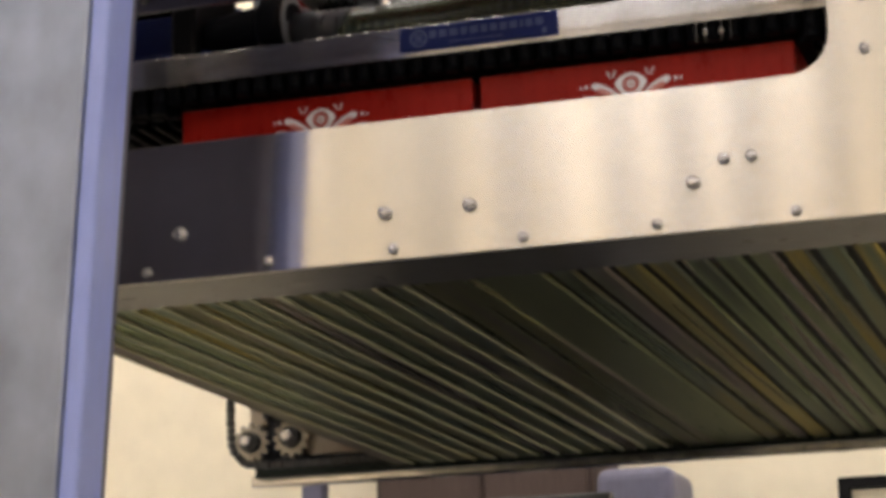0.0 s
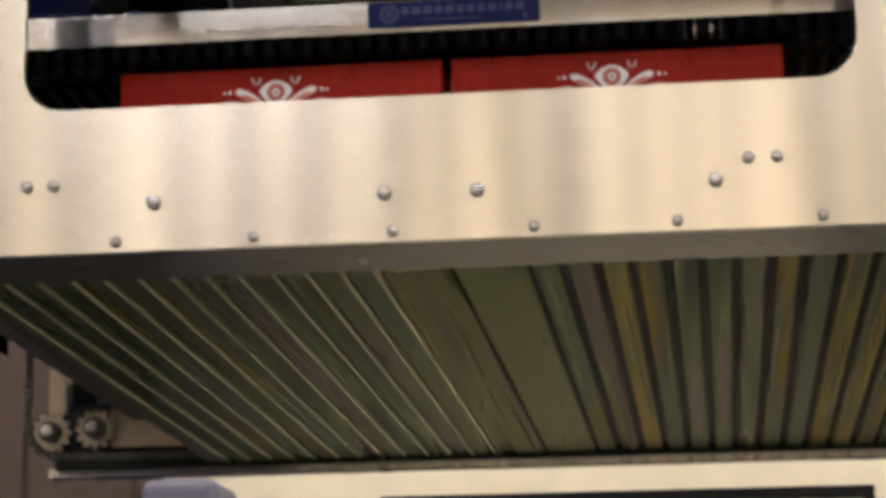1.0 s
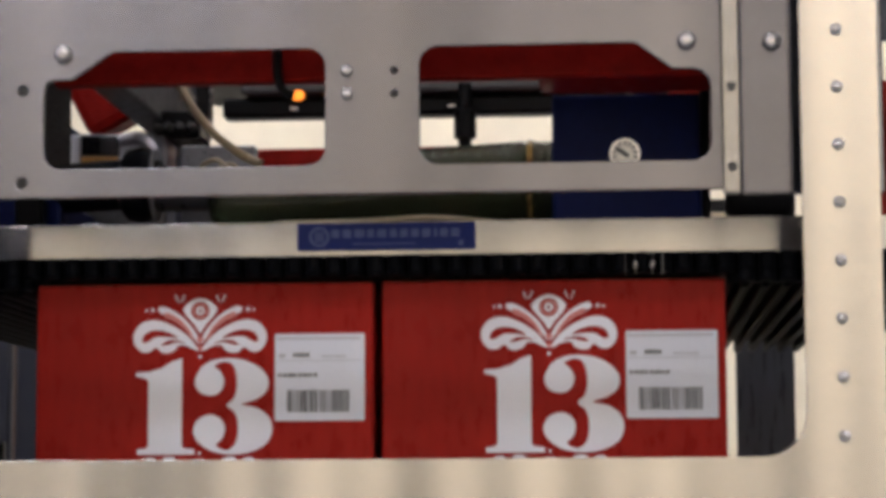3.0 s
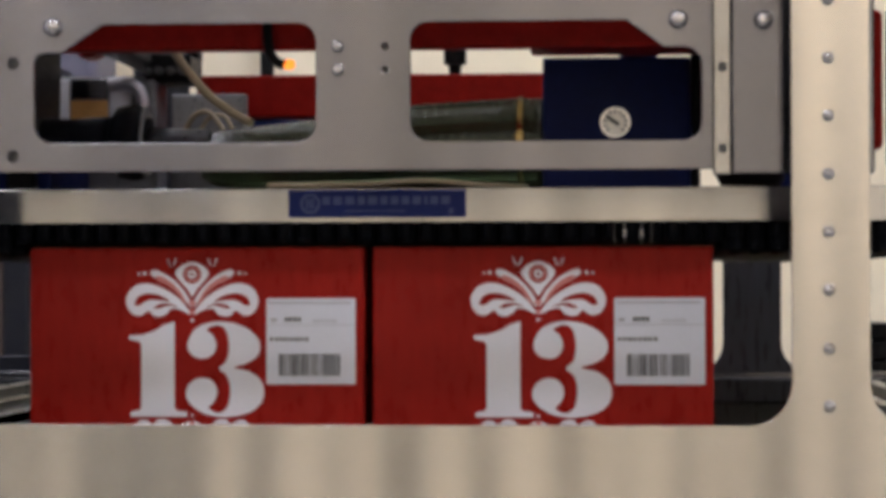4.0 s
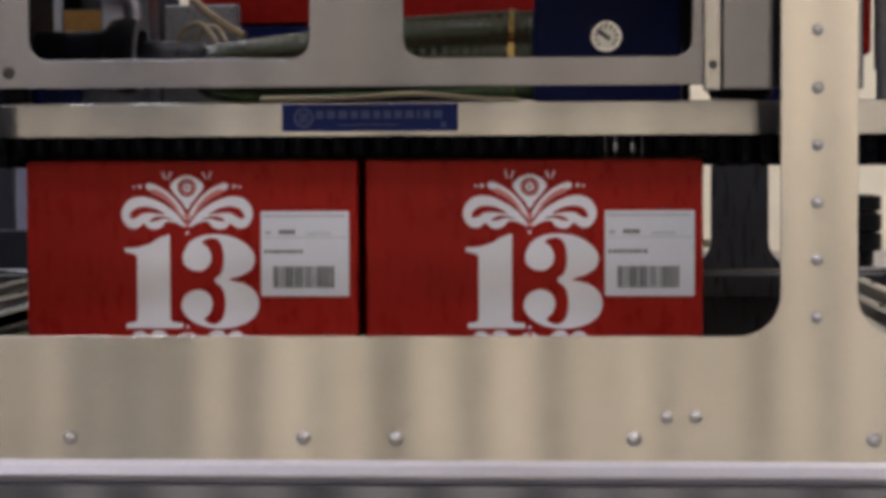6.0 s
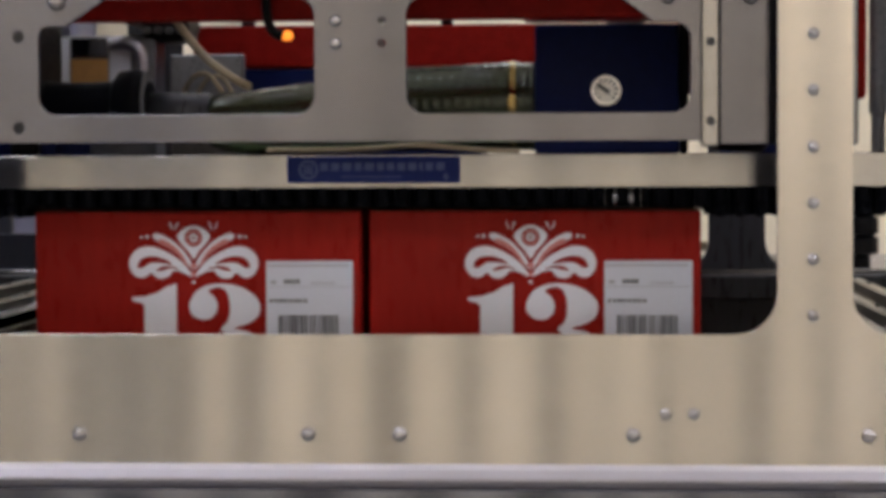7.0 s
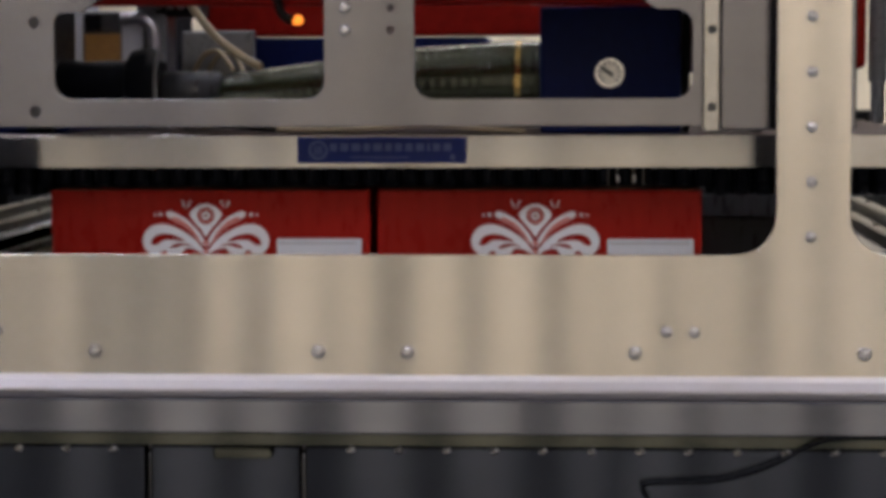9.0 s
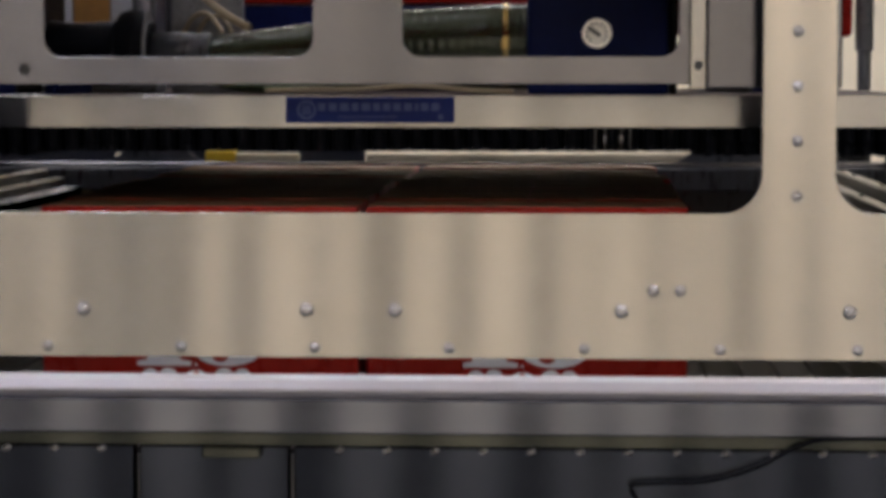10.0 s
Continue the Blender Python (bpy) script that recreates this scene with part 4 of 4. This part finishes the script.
def build_box(printed=True):
    b = thing("cardboard_box", "red printed cardboard box with white numerals and a label" if printed else "red cardboard box with a brown top", "box", "boxes carried by the gripper")
    carton = part("carton", slab(0, 0.386, 0, DEEP - 0.003, 0, 0.2565, 0.0025, 2), RED_CARD, b, "red printed carton")
    for x0, x1 in ((0.002, 0.192), (0.194, 0.384)):
        part("top_flap", slab(x0, x1, 0.004, DEEP - 0.007, 0.2566, 0.2574, 0.0003), KRAFT, carton, "brown card flap")
    if not printed:
        return b

    def ink(name, lines, mat=WHITE_INK, dy=0.0, label=""):
        part(name, sheet(lines, 0.0005), mat, carton, label, Matrix.Translation((0, -0.0006 - dy, 0)))
    flip = lambda pts: [(1006 - x, y) for x, y in pts]
    under = lambda pts: [(503 + (x - 503) * 0.9, 388 + (385 - y) * 0.92) for x, y in pts]
    ink("numeral_one", [art(ONE)], label="white printed numeral 1")
    ink("numeral_three", [art(curve(THREE, 3))], label="white printed numeral 3")
    for turn in (lambda p: p, under):
        for side in (lambda p: p, flip):
            ink("leaf", [art(side(turn(curve(q, 3)))) for q in (LOBE, LOBE_CUT, LOBE_CUT2)], label="white printed scroll leaf")
            ink("plume", [art(side(turn(curve(PLUME, 3))))], label="white printed plume")
            mid = [(497 + (x - 497) * 0.72 - 14, 224 + (y - 224) * 0.74 - 9) for x, y in PLUME]
            ink("plume", [art(side(turn(curve(mid, 3))))], ROSE_INK, 0.0004, "pink core of the plume")
            for x, y, r in ((379, 137, 5), (364, 138, 3.5)):
                ink("dot", [art(side(turn(ring(x, y, r, n=10))))])
            if turn is not under:
                for dx in (-1, 1):
                    ink("sprig", [art(side(turn([(450 + dx * 2, 118), (450 + dx * 10, 98), (450 + dx * 13, 100), (450 + dx * 5, 119)])))])
        if turn is not under:
            ink("eye", [art(curve(EYE_DROP, 3)), art(ring(503, 140, 24))], label="white printed eye motif")
            ink("eye", [art(ring(503, 140, 20)), art(ring(503, 140, 15))], ROSE_INK)
            ink("eye", [art(ring(503, 140, 11)), art(ring(503, 140, 5))], WHITE_INK)
        ink("dot", [art(turn([(503, 205), (514, 214), (503, 224), (492, 214)]))], ROSE_INK, 0.0004)
        ink("dot", [art(turn([(503, 228), (511, 236), (503, 246), (495, 236)]))], ROSE_INK, 0.0004)
        ink("dot", [art(turn(ring(503, 258, 4.5, n=10)))])
    lab = part("label", sheet([rounded([(x, z, 0.002) for x, z in art([(697, 424), (928, 424), (928, 202), (697, 202)])])], 0.0004), PAPER, carton, "white shipping label", Matrix.Translation((0, -0.0014, 0)))

    def bars(rows, mat, label):
        bm = bmesh.new()
        for x0, x1, y0, y1 in rows:
            (ax, az), (bx, bz) = art([(x0, y1), (x1, y0)])
            slab(ax, bx, -0.0004, -0.0001, az, bz, bm=bm)
        tagged(part("print", bm, mat, lab, label), kind="stuff")
    rnd = random.Random(7)
    code, x = [], 730
    while x < 884:
        w = rnd.choice((1.6, 2.4, 3.6, 5.0))
        if not 803 < x < 809:
            code.append((x, x + w, 346, 402))
        x += w + rnd.choice((1.4, 2.2, 3.2))
    bars(code, GREY_INK, "dark barcode")
    text = [(706 + 13 * i, 714 + 13 * i + (i % 3), 303, 312) for i in range(8)]
    text += [(745 + 11 * i, 753 + 11 * i, 251, 262) for i in range(4)]
    bars(text, GREY_INK, "rows of small print")
    text = [(703 + 9 * i, 709 + 9 * i, 211, 217) for i in range(24)] + [(818 + 8 * i, 823 + 8 * i, 258, 263) for i in range(8)] + [(703, 922, 270, 271.5), (708, 724, 254, 262)]
    bars(text, PALE_INK, "faint small print")
    return b


BOX_Y = 0.219
first_box = build_box()
boxes = [(first_box, -0.521, 0.0, 0.0), (copy_thing(first_box, pose(0, 0, 0)), -0.125, 0.0, 0.0)]
plain_box = build_box(False)
boxes += [(plain_box, -0.521, DEEP, 0.002)]
shake = random.Random(11)
for i in range(1, 9):
    for x in (-0.521, -0.125):
        if (i, x) != (1, -0.521):
            boxes.append((copy_thing(plain_box, pose(0, 0, 0)), x + shake.uniform(-0.006, 0.004), DEEP * i, shake.uniform(0.0, 0.004)))


# ---- in front: the conveyor beam and the fence post ----
def build_foreground():
    c = thing("guard_rail", "grey aluminium guard rail with a row of bolts", "guard rail", m=pose(EYE.x, EYE.y, EYE.z - 0.0012))
    y, k = 1.2, 0.632
    # Top edge paler than the face: ceiling light is put into the colour.
    part("top_edge", slab(-1.6, 1.6, y, y + 0.032, -0.1694, -0.1596, 0.0044, 1), SATIN, c, "chamfered top edge, coloured paler for ceiling light")
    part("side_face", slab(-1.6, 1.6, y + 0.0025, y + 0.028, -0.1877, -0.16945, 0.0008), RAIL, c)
    part("bolt_strip", slab(-1.6, 1.6, y + 0.007, y + 0.028, -0.1953, -0.1878, 0.0008), STRIP, c, "narrow dull olive strip above the bolts")
    for x0, x1 in ((-1.6, -0.235), (-0.2315, -0.152), (-0.149, 1.6)):
        part("lower_panel", slab(x0, x1, y + 0.010, y + 0.025, -0.228, -0.1956, 0.001), OLIVE, c, "dark blue-black lower panel")
    me = bpy.data.meshes.new("bolt")
    bm = dome(0.0024, 0.0024)
    bm.to_mesh(me)
    bm.free()
    me.materials.append(STEEL)
    for i in range(40):
        x = -0.506 + 0.0254 * i
        if not -0.228 < x < -0.145:
            part("bolt", me, None, c, at=(x, y + 0.0098, -0.1975))
    part("latch", slab(-0.197, -0.166, y + 0.003, y + 0.0098, -0.2016, -0.1955, 0.001), STRIP, c, "small dull latch")
    for x in (-1.5, 1.5):
        part("leg", slab(x - 0.03, x + 0.03, y + 0.029, y + 0.08, -1.4988, -0.1705, 0.004), ALU_GREY, c)
    cab = thing("cable", "thin black cable clipped along the guard rail", "cable", m=pose(EYE.x, EYE.y, EYE.z))
    pts = [(0.052, -0.40), (0.050, -0.350), (0.046, -0.339), (0.07, -0.3365), (0.11, -0.334), (0.15, -0.322), (0.185, -0.304), (0.215, -0.2985), (0.30, -0.298), (0.45, -0.299)]
    part("sheath", sweep([(x * k, y + 0.003, max(z * k, -0.2275) - 0.0012) for x, z in pts], 0.0010, 8), RUBBER, cab)
    belt_z = -0.4115
    bel = thing("conveyor_belt", "dark modular conveyor belt that the boxes stand on", "conveyor", m=pose(0, 0, EYE.z))
    part("bed", slab(-2.0, 2.0, 2.5, 4.6, belt_z - 0.06, belt_z - 0.006, 0.003), DARKSTEEL, bel)
    row = bpy.data.meshes.new("belt_module")
    bm = bmesh.new()
    slab(-0.0235, 0.0235, 2.51, 4.58, -0.006, 0.0, 0.002, bm=bm)
    bm.to_mesh(row)
    bm.free()
    row.materials.append(BLACK)
    for i in range(79):
        part("belt_module", row, None, bel, at=(-1.95 + 0.05 * i, 0, belt_z))
    for x in (-1.9, 1.9):
        for yy in (2.6, 4.4):
            part("leg", slab(x - 0.04, x + 0.04, yy - 0.04, yy + 0.04, -1.5, belt_z - 0.0601, 0.004), ALU_GREY, bel)
    gb = thing("guide_bar", "cream guide bars with a yellow block over the belt", "guide rail", m=pose(0, 4.30, EYE.z))
    for x0, x1 in ((-0.39, 0.232), (-0.633, -0.515), (-0.86, -0.75)):
        part("bar", slab(x0, x1, -0.012, 0.012, -0.166, -0.148, 0.005, 2), CREAM, gb)
        for x in (x0 + 0.03, x1 - 0.03):
            part("stand", slab(x - 0.008, x + 0.008, 0.0, 0.014, belt_z, -0.1662, 0.001), BLACK, gb)
    part("tie", slab(-0.80, 0.0, 0.0142, 0.026, -0.20, -0.18, 0.002), BLACK, gb)
    part("apron", slab(-1.15, -0.395, 0.028, 0.040, -0.30, -0.132, 0.003), CURTAIN, gb, "dark apron behind the bars")
    for x in (-1.10, -0.46):
        part("stand", slab(x - 0.008, x + 0.008, 0.028, 0.040, belt_z, -0.3002, 0.001), BLACK, gb)
    part("block", slab(-0.69, -0.6335, -0.014, 0.0140, -0.18, -0.144, 0.003), YELLOW, gb, "yellow plastic block")
    gpn = thing("safety_fence", "dark safety fence of upright slats on the hall floor", "fence", m=pose(0, 4.76, 0))
    for zz in (0.02, 2.10):
        part("rail", slab(-1.80, -1.185, 0.0, 0.04, zz, zz + 0.04, 0.003), DARKSTEEL, gpn)
    for i in range(9):
        part("slat", slab(-1.795 + 0.0685 * i, -1.738 + 0.0685 * i, 0.006, 0.034, 0.0605, 2.0995, 0.006), CURTAIN if i % 3 else SCREEN_GREY, gpn)
    p = thing("fence_post", "aluminium fence post, one side coloured for bluish light", "post", m=pose(-1.189, 2.08, 0, 0, 3.2))
    part("profile", slab(-0.62, 0.0, 0, 0.06, 0.0, 3.6, 0.004, 2), POST, p)
    # The lit side face: its pale blue stands for the light there.
    part("side_strip", slab(0.0005, 0.022, 0.003, 0.060, 0.02, 3.58, 0.004, 2), BLUEGREY, p, "side strip coloured for bluish light")
    part("back_panel", slab(-0.62, 0.004, 0.0605, 0.110, 0.02, 3.58, 0.012, 3), PURPLE_GREY, p, "dark back panel")


build_foreground()


# ---- what moves ----
def motions():
    walk(gripper, [(t, Matrix.Translation(EYE + Vector((x, y, z)))) for t, x, y, z, c, b in STATES])
    walk(head, [(t, Matrix.Translation(EYE + Vector((x, y, z + c)))) for t, x, y, z, c, b in STATES])
    for ob, x0, y0, z0 in boxes:
        walk(ob, [(t, Matrix.Translation(EYE + Vector((x + x0, y + BOX_Y + y0, z + c + b + 0.005 + z0)))) for t, x, y, z, c, b in STATES])

    def along(s, u):
        """A slat that has gone u metres from the middle of the floor, to the side s: level, then round the corner and up."""
        turn, r = 0.82, 0.06
        if u <= turn:
            return pose(XC + s * u, 0, 0)
        a = min((u - turn) / r, math.pi / 2)
        rise = max(0.0, u - turn - r * math.pi / 2)
        return pose(XC + s * (turn + r * math.sin(a)), 0, r * (1 - math.cos(a)) + rise, 0, -math.degrees(a) * s)
    for ob, s, u in SLATS:
        walk(ob, [(0, along(s, u)), (5.2, along(s, u))] + [(5.2 + 0.12 * k, along(s, u + 0.8 * k / 9)) for k in range(1, 10)] + [(10, along(s, u + 0.8))])
    for ob, free in CUPS:
        if not free:
            walk(ob, [(0, pose(0, 0, 0)), (9.0, pose(0, 0, 0)), (9.4, pose(0, 0, -0.006)), (10, pose(0, 0, -0.006))])


motions()
